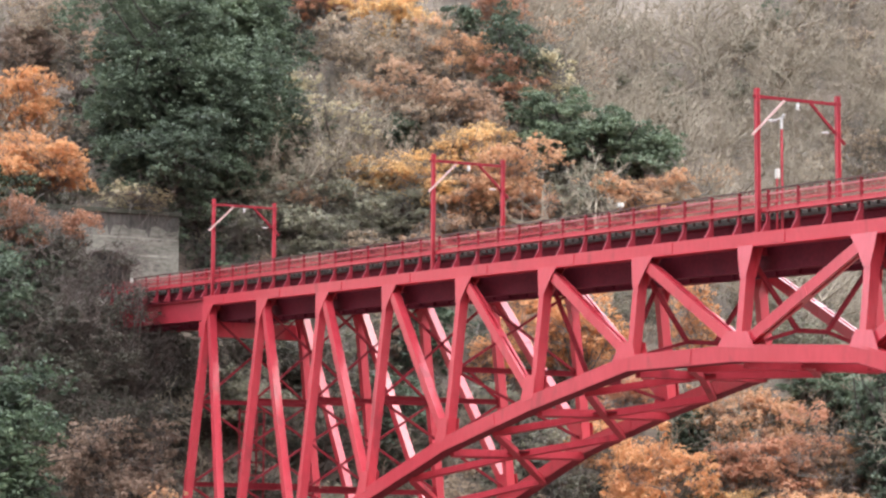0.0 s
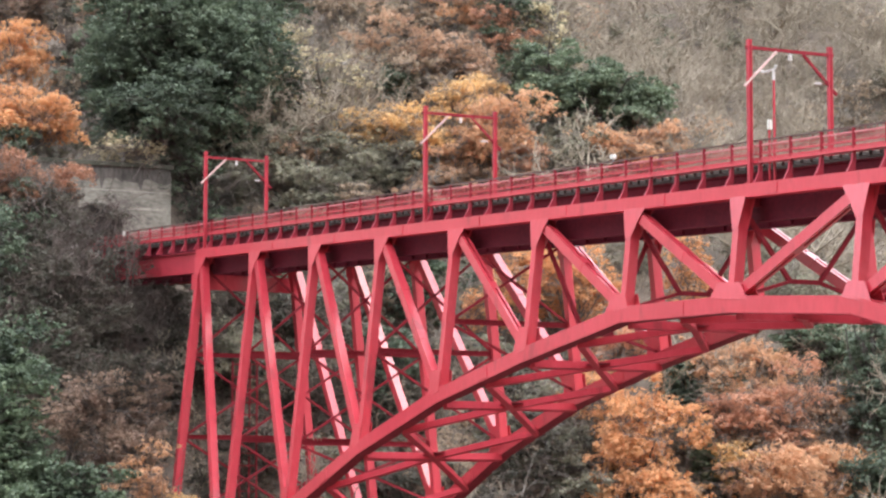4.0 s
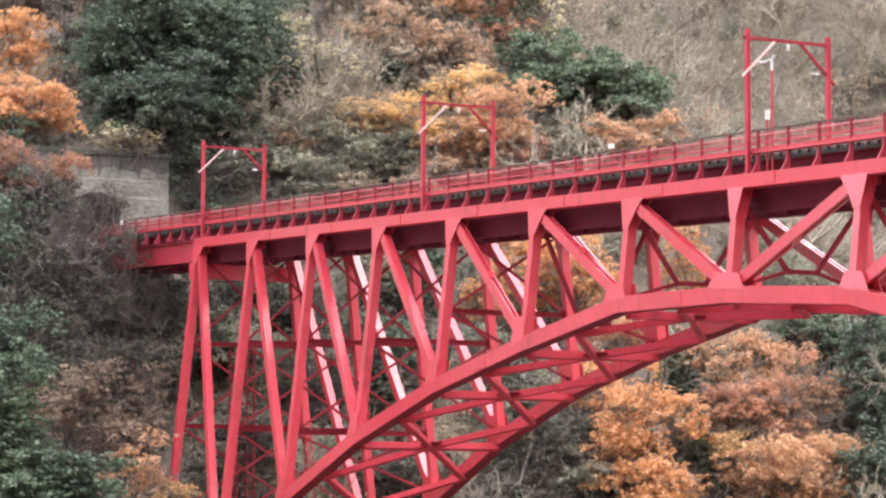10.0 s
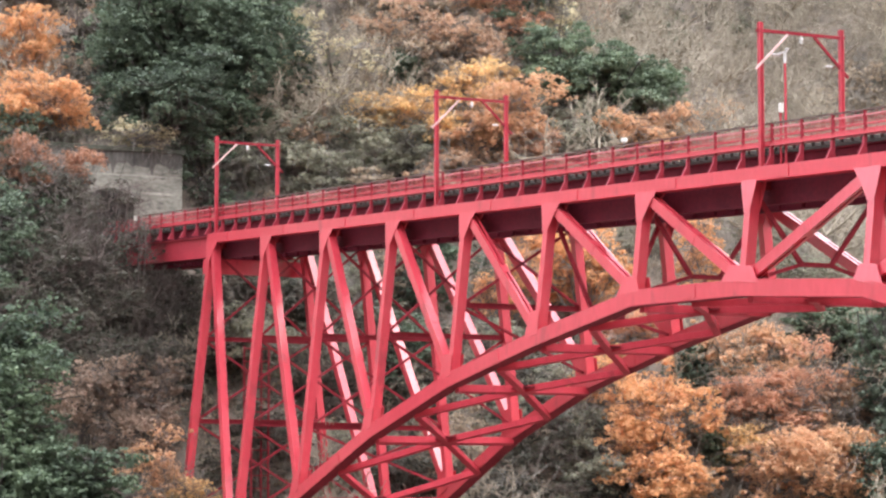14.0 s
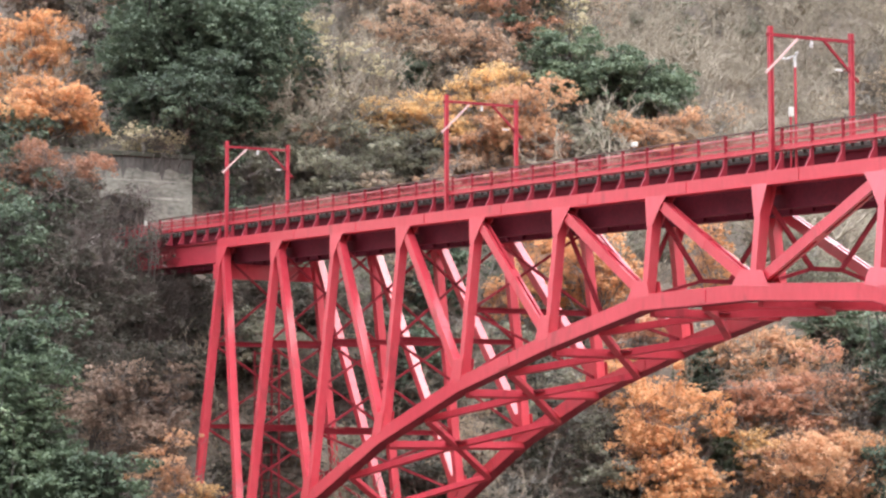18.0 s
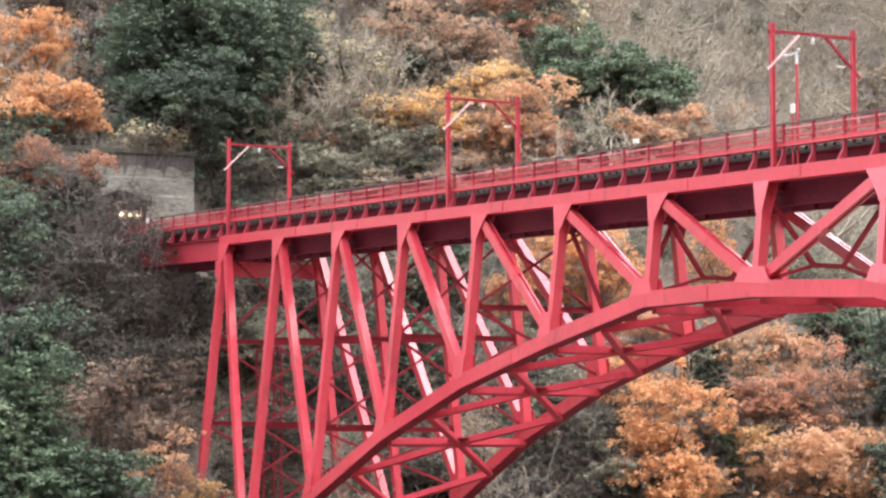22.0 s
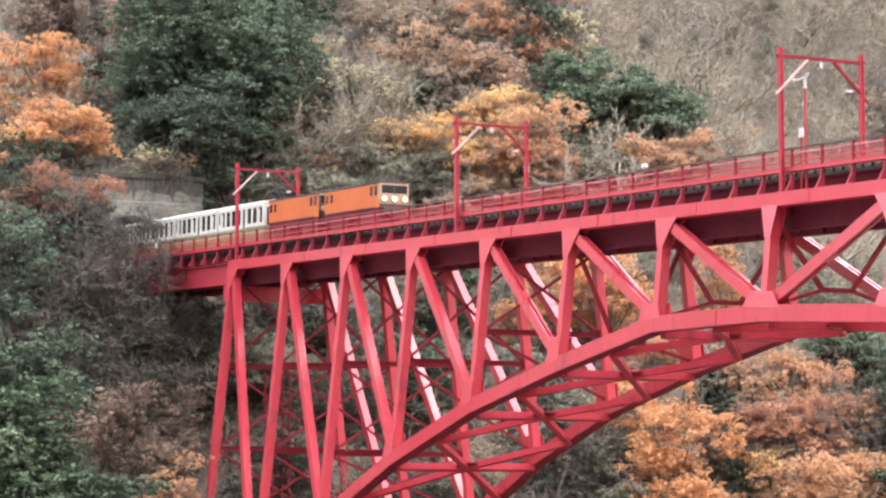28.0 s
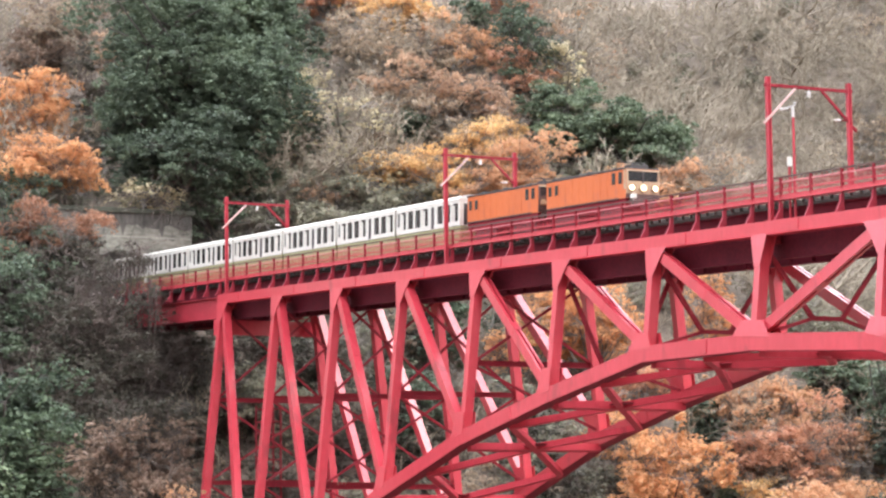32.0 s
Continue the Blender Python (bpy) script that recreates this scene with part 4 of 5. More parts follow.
def branches(rng, start, direction, length, radius, depth, segs, spread=0.75, lift=0.25, kids=4, bend=0.18):
    """A limb of a few bent pieces that forks again and again."""
    p, d = np.array(start, float), np.array(direction, float)
    steps = 2 if depth > 0 else 1
    for k in range(steps):
        d = d + rng.normal(size=3) * bend
        d[2] += lift * 0.25
        d /= np.linalg.norm(d)
        q = p + d * length / steps
        r0, r1 = radius * (1 - 0.22 * k), radius * (1 - 0.22 * (k + 1))
        segs.append((p, q, max(r0, 0.024), max(r1, 0.012)))
        if depth > 0:
            for _ in range(kids if k == steps - 1 else 1):
                e = d * 0.75 + rng.normal(size=3) * spread
                e[2] += lift
                e /= np.linalg.norm(e)
                branches(rng, q, e, length * rng.uniform(0.5, 0.72), r1 * 0.62, depth - 1, segs, spread, lift, kids, bend)
        p = q


CLAIMED = []        # where a tree of its own stands, and how wide it is


def seat(x, y, sink=0.3):
    return (x, y, ground_z(x, y) - sink)


def leafy_tree(name, label, x, y, centre, width, height, material, seed, leaf=0.17, tuft=0.5, flat=0.6, fill=1.0, count=40, lobes=9, bark=None, group="", twigs=False, pads=3):
    """A tree with a crown of lobes, each of a few flat pads of leaf tufts; centre: height of the crown's middle over the ground."""
    rng = np.random.default_rng(seed)
    base = seat(x, y)
    CLAIMED.append((x, y, width))
    tr = thing(name, label, "tree", group, at=base)
    c0 = np.array([0, 0, centre + 0.3])
    egg = np.array([width / 2, width / 2, height / 2])
    # lobes spread unevenly through the crown's egg
    lob = []
    for k in range(lobes):
        d = rng.normal(size=3)
        d /= np.linalg.norm(d)
        r = rng.uniform(0.2, 0.5)
        lob.append((c0 + d * egg * (1 - 0.8 * r) * rng.uniform(0.55, 1.15), r))
    cs, rs = [], []
    for p, r in lob:
        rad = egg * r
        for _ in range(pads):
            # a pad: a shallow dome of tufts, ragged along its rim
            pr = rad * rng.uniform(0.55, 1.0)
            pc = p + rng.normal(size=3) * rad * np.array([0.45, 0.45, 0.7])
            n = max(4, int(math.pi * pr[0] * pr[1] * 1.5 * fill / (tuft * tuft)))
            ang, away = rng.uniform(0, 2 * math.pi, n), np.sqrt(rng.uniform(0, 1.25, n))
            reach = 1 + 0.25 * np.sin(3 * ang + rng.uniform(0, 6)) + 0.15 * np.sin(7 * ang)
            q = np.stack([np.cos(ang) * away * pr[0] * reach, np.sin(ang) * away * pr[1] * reach, (0.3 - away ** 2 * 0.45) * pr[2] + rng.normal(size=n) * 0.28 * pr[2]], axis=1)
            cs.extend(pc + q)
            rs.extend(tuft * rng.uniform(0.45, 1.2, n) * (1.1 - 0.35 * away))
    segs = []
    top = c0 + np.array([0, 0, egg[2] * 0.25])
    n = 5
    p = np.array([0, 0, -0.2])
    rt = 0.03 * max(width, height * 0.8)
    for k in range(n):
        q = top * (k + 1) / n + rng.normal(size=3) * 0.2 * (k < n - 1)
        segs.append((p, q, rt * (1 - 0.16 * k), rt * (1 - 0.16 * (k + 1))))
        p = q
    for pl, r in lob:
        s = top * rng.uniform(0.35, 0.8)
        m = s * 0.45 + pl * 0.55 + np.array([0, 0, -0.06 * width])
        segs.append((s, m, rt * 0.5, rt * 0.36))
        segs.append((m, pl, rt * 0.36, rt * 0.2))
        for _ in range(5):
            e = pl + rng.normal(size=3) * egg * r * 0.6
            segs.append((pl, e, rt * 0.2, rt * 0.08))
            if twigs:
                for _ in range(3):
                    g = e + rng.normal(size=3) * 0.75
                    segs.append((e, g, max(rt * 0.07, 0.02), 0.012))
                    segs.append((g, g + rng.normal(size=3) * 0.45, 0.014, 0.006))
    tube_mesh("trunk", segs, bark or BARK_DARK, tr, 3 if twigs else 5)
    leaf_mesh("crown", cs, rs, flat, leaf, count, rng, material, tr)
    return tr


def evergreen(x, y, centre, width, height, seed, light=False):
    return leafy_tree("evergreen_tree", "dense evergreen broadleaf tree with light green tips on the slope" if light else "dark green evergreen broadleaf tree on the slope", x, y, centre, width, height,
                      (EVERGREEN_GREY if centre < 9 else EVERGREEN_LIGHT) if light else EVERGREEN, seed, leaf=0.235, tuft=0.55, flat=0.5, fill=0.85, count=19, lobes=22, pads=3, group="evergreen trees")


def maple(x, y, centre, width, height, seed, tone="orange"):
    m, word = {"orange": (ORANGE_LEAF, "bright orange"), "gold": (GOLD_LEAF, "golden yellow"), "rust": (RUST_LEAF, "rust brown"), "faded": (FADED_LEAF, "faded dull orange"), "dusky": (BRONZE_LEAF, "dusky brown-orange")}[tone]
    return leafy_tree("autumn_tree", word + " autumn tree with layered open crown", x, y, centre, width, height, m, seed, leaf=0.20, tuft=0.46, flat=0.65, fill=0.85, count=14, lobes=15, pads=3, bark=BARK, group="autumn trees", twigs=True)


def sparse_tree(x, y, centre, width, height, seed):
    return leafy_tree("thin_leaved_tree", "half-bare tree with sparse pale yellow leaves", x, y, centre, width, height, PALE_LEAF, seed, leaf=0.19, tuft=0.4, flat=0.7, fill=0.11, count=12, lobes=14, pads=3, bark=BARK, group="half-bare trees", twigs=True)


def thin_brush(x, y, centre, width, height, seed):
    return leafy_tree("bare_shrub", "thin leafless brown shrub in front of the tunnel mouth", x, y, centre, width, height, DIM_LEAF, seed, leaf=0.2, tuft=0.4, flat=0.6, fill=0.03, count=8, lobes=7, pads=2, bark=TWIG_DARK, group="bare shrubs", twigs=True)


def shrub(x, y, centre, width, height, seed, tone="dry"):
    m, word, fill, bark = {"dry": (DRY_LEAF, "dry brown", 0.5, BARK), "olive": (OLIVE_LEAF, "dull olive green", 0.55, BARK), "rust": (DUSKY_LEAF, "dusky rust coloured", 0.45, BARK),
                           "green": (EVERGREEN, "dark green", 0.6, BARK_DARK), "dim": (DIM_LEAF, "shade-darkened brown-green", 0.5, BARK_BROWN),
                           "twiggy": (DIM_LEAF, "dark nearly leafless", 0.08, TWIG_DARK), "ruddy": (RUDDY_LEAF, "reddish brown withered", 0.45, BARK_BROWN)}[tone]
    return leafy_tree("shrub", word + " shrub on the gorge slope", x, y, centre, width, height, m, seed, leaf=0.215, tuft=0.45, flat=0.6, fill=fill, count=13, lobes=12, pads=3, bark=bark, group="shrubs", twigs=True)


BARE = []


def bare_kinds():
    """Leafless trees, built once: four of the slope, two tall and dark ones."""
    for k in range(6):
        tall = k > 3
        rng = np.random.default_rng(70 + k)
        segs = []
        p = np.array([0, 0, -0.4])
        n = 8 if tall else 4
        for j in range(n):
            q = p + np.array([rng.normal() * 0.15, rng.normal() * 0.15, 1.25])
            segs.append((p, q, 0.15 - 0.08 * j / n, 0.13 - 0.08 * j / n))
            p = q
            if j >= (3 if tall else 1):
                for _ in range(2 if j < n - 1 else 3):
                    e = np.array([rng.normal(), rng.normal(), rng.uniform(0.3, 1.0)])
                    e /= np.linalg.norm(e)
                    branches(rng, q, e, rng.uniform(2.2, 3.0) * (0.8 if tall else 1), 0.05 if tall else 0.075, 3, segs, 0.6, 0.22, 3)
        tr = thing("bare_tree", "leafless grey tree with fine twigs on the slope", "tree", "bare trees")
        tube_mesh("trunk", segs[:1] , BARK_DARK if tall else BARK, tr, 5)
        tube_mesh("crown", segs[1:], TWIG_DARK if tall else TWIG, tr, 3)
        BARE.append(tr)


bare_kinds()
BARE_USED = [False] * 6


def bare(x, y, size=1.0, turn=0.0, kind=0, tilt=0.0):
    m = Matrix.LocRotScale(seat(x, y), Euler((radians(tilt), 0, radians(turn))), (size, size, size))
    if BARE_USED[kind]:
        o = copy_thing(BARE[kind], m)
        o.scale = (size, size, size)
    else:
        BARE_USED[kind] = True
        BARE[kind].matrix_basis = m
    return BARE[kind]

# ---- the wood, tree by tree ----
evergreen(-86.7, 8.0, 8.5, 16.0, 13.2, 1)
evergreen(-89.8, 4.6, 6.4, 7.8, 10.1, 2)
evergreen(-92.0, 16.4, 6.0, 6.7, 9.1, 3)
evergreen(-80.6, 4.0, 3.7, 9.6, 5.7, 4)
evergreen(-87.2, 12.6, 6.0, 9.2, 8.8, 5)
evergreen(-84.0, 9.1, 4.9, 8.1, 6.7, 6)
evergreen(-99.0, 9.1, 5.0, 7.8, 7.3, 7)
evergreen(-87.1, 30.0, 3.3, 3.9, 4.3, 8)
evergreen(-81.7, 31.4, 4.5, 7.0, 7.0, 9)
evergreen(-74.9, 31.4, 4.0, 6.4, 5.5, 10, light=True)
evergreen(-71.4, 33.1, 3.7, 6.7, 4.9, 11, light=True)
evergreen(-70.4, 36.5, 3.1, 5.9, 3.6, 12, light=True)
evergreen(-52.0, -18.2, 23.0, 7.5, 6.9, 13, light=True)
evergreen(-49.3, -17.5, 21.5, 7.1, 6.4, 14, light=True)
evergreen(-45.6, -15.7, 19.5, 7.2, 4.5, 15, light=True)
evergreen(-47.5, -19.6, 20.5, 6.6, 6.3, 16, light=True)
evergreen(-45.8, 33.2, 3.1, 4.3, 3.5, 17, light=True)
evergreen(-38.5, 32.6, 6.2, 4.1, 9.7, 18)
evergreen(-48.4, 25.6, 3.2, 3.5, 4.6, 19)
evergreen(-43.7, 24.2, 2.8, 2.2, 2.5, 20, light=True)
evergreen(-35.3, 30.1, 4.0, 4.3, 5.8, 21)
evergreen(-63.4, 15.1, 3.8, 4.5, 4.9, 22)
evergreen(-58.7, 11.1, 4.3, 5.1, 5.9, 23)
maple(-99.0, -0.6, 4.6, 7.3, 5.6, 24)
maple(-99.7, -4.2, 4.8, 6.1, 6.1, 25)
maple(-96.7, -1.0, 2.8, 4.2, 2.8, 26)
maple(-80.4, -5.6, 3.9, 7.7, 4.4, 27)
maple(-80.3, -9.4, 2.0, 5.5, 3.4, 29)
maple(-96.3, -4.5, 3.9, 4.2, 4.2, 30)
maple(-75.4, -6.2, 12.6, 5.6, 3.3, 31, "dusky")
maple(-76.8, -8.2, 13.2, 6.0, 3.7, 32, "dusky")
maple(-77.7, -9.7, 11.8, 5.5, 3.4, 33, "dusky")
shrub(-85.3, -6.3, 3.6, 5.2, 3.9, 34, "green")
shrub(-74.7, -6.2, 11.8, 6.2, 3.7, 35, "dim")
shrub(-76.1, -9.2, 12.7, 6.2, 4.1, 36, "dim")
shrub(-72.8, -8.7, 11.1, 7.7, 5.2, 37, "dim")
maple(-74.5, 23.4, 4.3, 5.3, 4.9, 38, "gold")
maple(-77.3, 19.4, 3.4, 5.8, 3.6, 39, "gold")
shrub(-81.1, 23.4, 3.2, 6.2, 4.5, 40)
shrub(-76.2, 16.9, 1.5, 6.6, 3.1, 41, "olive")
maple(-73.9, 20.8, 3.7, 5.7, 4.4, 42, "gold")
shrub(-82.6, 27.4, 2.0, 6.1, 4.2, 43)
maple(-70.2, 24.8, 4.5, 6.5, 5.2, 44, "faded")
shrub(-73.3, 30.6, 1.6, 5.8, 4.0, 45, "olive")
shrub(-71.2, 31.5, 1.3, 4.9, 3.1, 46, "olive")
maple(-68.8, 25.8, 2.9, 3.9, 3.0, 47, "rust")
maple(-72.4, 22.9, 2.8, 7.0, 3.1, 48, "faded")
maple(-45.6, 20.6, 4.8, 7.1, 5.6, 49)
maple(-43.6, 19.7, 3.7, 7.0, 4.4, 50)
maple(-49.4, 20.6, 3.7, 5.0, 4.6, 51)
maple(-58.8, 18.7, 4.2, 5.6, 4.8, 52)
maple(-56.3, 22.3, 4.6, 6.0, 5.6, 53)
maple(-61.2, 22.2, 3.4, 4.9, 3.7, 54)
maple(-52.6, 29.0, 5.0, 4.8, 6.0, 55)
maple(-52.0, 22.6, 3.4, 5.5, 3.9, 56, "rust")
maple(-46.3, 28.3, 3.9, 7.3, 4.6, 57, "faded")
maple(-43.1, 27.3, 3.9, 7.1, 4.9, 58, "rust")
maple(-41.4, 31.6, 2.9, 3.0, 3.0, 59)
maple(-41.7, 24.9, 3.2, 3.2, 3.0, 60, "gold")
maple(-38.7, 27.0, 3.6, 6.9, 4.9, 61, "faded")
maple(-38.2, 29.8, 3.1, 3.3, 3.3, 62)
shrub(-45.2, 32.2, 3.0, 4.2, 3.1, 63, "dim")
maple(-92.6, 26.4, 3.3, 6.9, 3.9, 64, "gold")
maple(-84.6, 27.5, 4.2, 6.2, 4.7, 65, "faded")
maple(-112.6, 54.0, 4.3, 5.7, 5.1, 66)
maple(-104.2, 52.2, 4.0, 4.4, 4.4, 67, "rust")
maple(-98.2, 22.9, 2.9, 5.5, 3.0, 68, "rust")
maple(-87.7, 33.5, 3.3, 4.4, 3.4, 69, "rust")
shrub(-81.7, 25.5, 3.2, 7.1, 4.6, 70, "rust")
maple(-66.4, 33.0, 3.0, 6.1, 3.3, 71, "faded")
maple(-88.6, 52.4, 3.5, 7.1, 3.8, 72, "faded")
maple(-67.1, 35.8, 2.9, 4.9, 2.9, 73, "faded")
evergreen(-69.3, 35.0, 2.3, 4.9, 2.2, 74, light=True)
maple(-54.5, -6.4, 8.2, 4.3, 4.0, 75, "faded")
maple(-53.1, -5.6, 7.8, 3.2, 2.5, 76, "gold")
maple(-80.6, 30.6, 3.3, 4.7, 3.7, 77, "rust")
maple(-77.0, 26.8, 3.1, 4.1, 3.2, 78, "gold")
shrub(-79.8, -8.4, 13.7, 5.5, 3.4, 79, "green")
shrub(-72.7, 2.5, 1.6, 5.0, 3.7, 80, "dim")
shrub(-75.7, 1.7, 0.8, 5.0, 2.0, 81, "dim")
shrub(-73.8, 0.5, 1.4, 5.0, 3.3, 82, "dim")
shrub(-79.7, 6.1, 1.7, 3.9, 3.5, 83, "green")
shrub(-78.8, 8.1, 0.8, 4.3, 2.2, 84, "green")
shrub(-80.5, 4.2, -0.7, 3.0, 2.6, 85, "green")
shrub(-80.5, 6.0, 1.8, 4.8, 3.9, 86, "green")
shrub(-80.3, 8.8, 1.6, 4.8, 3.1, 87, "olive")
shrub(-79.4, 12.7, 1.0, 4.9, 2.7, 88, "olive")
shrub(-81.1, 11.3, 1.5, 4.9, 3.6, 89, "olive")
shrub(-65.1, -7.6, 11.0, 5.8, 4.2, 90, "dim")
shrub(-67.2, -9.8, 11.5, 5.8, 4.3, 91, "dim")
shrub(-65.0, -5.8, 11.1, 4.7, 3.5, 92, "dim")
sparse_tree(-81.1, 16.4, 5.6, 7.7, 7.7, 93)
sparse_tree(-78.2, 17.4, 4.4, 6.7, 6.2, 94)
sparse_tree(-86.2, 16.0, 5.0, 4.6, 4.6, 95)
sparse_tree(-80.4, 1.4, 1.3, 5.2, 2.2, 96)
shrub(-78.0, 17.3, 2.2, 7.6, 4.9, 97, "olive")
shrub(-81.2, 13.1, 2.0, 6.7, 4.5, 98, "olive")
shrub(-61.1, -7.9, 8.3, 6.8, 5.4, 99, "ruddy")
shrub(-58.2, -6.5, 8.6, 5.9, 5.0, 100, "ruddy")
shrub(-63.6, -8.4, 9.6, 5.7, 4.2, 101, "dim")
shrub(-62.1, -5.4, 9.0, 6.8, 4.9, 102, "dim")
shrub(-60.1, -7.6, 10.2, 4.8, 3.7, 103, "ruddy")
shrub(-73.4, -10.0, 12.1, 8.9, 6.0, 104, "green")
shrub(-69.9, -8.9, 11.3, 7.1, 5.5, 105, "dim")
shrub(-71.1, -11.4, 11.3, 6.7, 4.7, 106, "green")
shrub(-66.7, -7.0, 12.4, 5.9, 4.7, 107, "dim")
shrub(-78.6, -9.9, 12.6, 6.2, 4.6, 108, "green")
evergreen(-78.9, -9.8, 9.4, 6.2, 5.4, 109)
shrub(-74.8, -2.6, 2.2, 6.6, 5.4, 110, "dim")
shrub(-72.0, -0.2, 2.1, 6.1, 4.5, 111, "dim")
shrub(-68.9, 29.9, 1.7, 5.3, 3.5, 112, "olive")
shrub(-75.2, 19.1, 1.6, 7.0, 2.8, 113, "olive")
shrub(-77.6, 15.0, 1.6, 8.8, 2.8, 114, "olive")
shrub(-51.5, 17.8, 2.5, 5.7, 5.4, 115, "olive")
shrub(-47.4, 16.9, 2.0, 6.7, 4.8, 116, "olive")
shrub(-49.6, 34.0, 2.6, 6.0, 6.0, 117, "olive")
shrub(-85.3, 19.0, 2.3, 7.0, 5.1, 118)
shrub(-89.1, 23.6, 2.5, 7.7, 5.8, 119)
shrub(-42.3, 27.2, 1.9, 4.5, 3.7, 120)
shrub(-46.3, 25.8, 1.6, 4.2, 3.8, 121, "olive")
evergreen(-43.6, 34.4, 3.2, 3.3, 3.1, 122, light=True)
shrub(-40.7, 32.1, 1.5, 4.1, 4.1, 123)
shrub(-61.9, 7.5, 3.0, 7.9, 6.3, 124, "dim")
shrub(-66.4, 4.9, 2.4, 7.2, 5.6, 125, "olive")
shrub(-59.0, 1.0, 2.5, 6.8, 6.1, 126, "dim")
shrub(-70.8, 8.4, 1.8, 6.7, 4.2, 127, "olive")
shrub(-65.4, 11.6, 2.6, 5.7, 5.7, 128, "olive")
shrub(-52.1, 12.0, 2.4, 6.8, 5.7, 129)
shrub(-55.8, 6.2, 2.3, 6.8, 5.3, 130, "olive")
shrub(-56.8, 16.8, 2.0, 5.5, 4.7, 131, "olive")
shrub(-44.1, 21.2, 1.4, 5.9, 3.3, 132)
shrub(-108.2, 4.9, 3.1, 8.5, 7.0, 137)
evergreen(-92.5, 17.1, 5.0, 4.7, 6.5, 138)
evergreen(-97.0, 18.6, 5.5, 3.1, 4.0, 139)
maple(-80.4, -4.7, 4.0, 4.6, 2.3, 140, "faded")
shrub(-72.8, -5.7, 12.2, 3.3, 2.9, 141, "twiggy")
shrub(-69.4, -6.1, 11.0, 3.2, 3.2, 142, "twiggy")
shrub(-71.7, -6.3, 11.4, 4.0, 3.6, 143, "twiggy")
maple(-75.5, -8.1, 12.0, 5.2, 3.0, 144, "dusky")
shrub(-59.9, -4.8, 8.6, 3.7, 3.7, 145, "ruddy")
maple(-42.5, 28.1, 3.4, 4.4, 2.7, 146, "rust")
shrub(-84.6, 21.7, 4.2, 7.1, 5.4, 147, "rust")
shrub(-86.2, 25.2, 3.6, 7.2, 5.1, 148)
shrub(-79.5, 27.9, 3.2, 5.4, 3.7, 149, "rust")
shrub(-91.5, 22.6, 3.8, 5.6, 5.2, 150)
evergreen(-82.1, 22.7, 2.6, 2.9, 2.3, 151)
shrub(-66.4, 53.3, 3.0, 5.0, 3.7, 152, "green")
shrub(-41.7, 30.8, 3.0, 4.1, 3.1, 153, "rust")
evergreen(-46.6, 27.7, 3.0, 2.4, 2.1, 154)
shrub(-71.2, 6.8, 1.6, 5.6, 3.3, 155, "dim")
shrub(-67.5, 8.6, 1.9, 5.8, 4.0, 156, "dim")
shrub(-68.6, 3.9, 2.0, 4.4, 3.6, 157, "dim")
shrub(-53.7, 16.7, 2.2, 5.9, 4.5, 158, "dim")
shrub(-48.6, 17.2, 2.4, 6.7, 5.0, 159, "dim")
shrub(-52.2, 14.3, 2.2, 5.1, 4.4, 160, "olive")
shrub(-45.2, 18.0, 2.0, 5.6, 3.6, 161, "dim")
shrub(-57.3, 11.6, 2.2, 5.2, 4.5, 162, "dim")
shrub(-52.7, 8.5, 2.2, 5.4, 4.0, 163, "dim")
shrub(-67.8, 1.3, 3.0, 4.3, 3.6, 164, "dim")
shrub(-70.5, 23.0, 1.6, 5.8, 2.7, 165, "rust")
shrub(-69.1, 25.6, 1.6, 5.0, 2.7, 166, "rust")
shrub(-71.8, 20.6, 1.6, 5.4, 2.7, 167, "rust")
shrub(-74.4, 16.7, 1.4, 5.8, 2.3, 168, "dry")
shrub(-76.0, 14.1, 1.4, 5.5, 2.3, 169, "olive")
shrub(-68.8, 28.8, 1.5, 4.7, 2.3, 170, "olive")
shrub(-108.5, 4.5, 3.4, 8.2, 5.5, 171, "ruddy")
shrub(-98.7, 3.5, 4.0, 4.3, 6.9, 172, "dim")
shrub(-91.7, 1.5, 3.2, 3.7, 5.0, 173, "dim")
shrub(-106.9, 2.1, 3.0, 6.3, 4.0, 174, "ruddy")
shrub(-79.7, 14.0, 2.4, 5.6, 3.6, 175, "rust")
shrub(-75.3, 19.8, 2.0, 4.7, 2.8, 176, "olive")
evergreen(-39.5, 33.7, 5.0, 4.4, 7.1, 179)
maple(-39.8, 26.0, 3.0, 4.6, 3.3, 180, "faded")
shrub(-42.6, 27.1, 2.4, 4.0, 2.7, 181)
maple(-40.8, 29.3, 2.4, 3.7, 2.4, 182, "faded")
# paler crown added to paint the lit top of the big evergreen
evergreen(-92.4, 10.9, 8.9, 11.9, 4.7, 183, light=True)
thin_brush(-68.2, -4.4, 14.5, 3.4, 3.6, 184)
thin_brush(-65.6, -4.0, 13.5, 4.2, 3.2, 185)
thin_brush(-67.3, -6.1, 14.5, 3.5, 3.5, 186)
bare(-99.0, 61.0, 0.90, 20, 1)
bare(-95.5, 67.5, 0.80, 130, 2)
bare(-101.0, 63.0, 0.75, 250, 3)
bare(-93.0, 58.5, 0.85, 80, 0)
bare(-98.0, 70.0, 0.90, 300, 1)
bare(-89.0, 67.0, 0.80, 200, 2)
bare(-105.0, 60.0, 0.90, 40, 3)
bare(-91.0, 55.5, 0.75, 170, 0)
bare(-96.5, 57.0, 0.80, 10, 1)
bare(-87.0, 61.0, 0.70, 95, 2)
bare(-92.5, 64.6, 1.03, 0, 0)
bare(-86.9, 71.0, 1.08, 67, 1)
bare(-106.7, 54.4, 1.15, 134, 2)
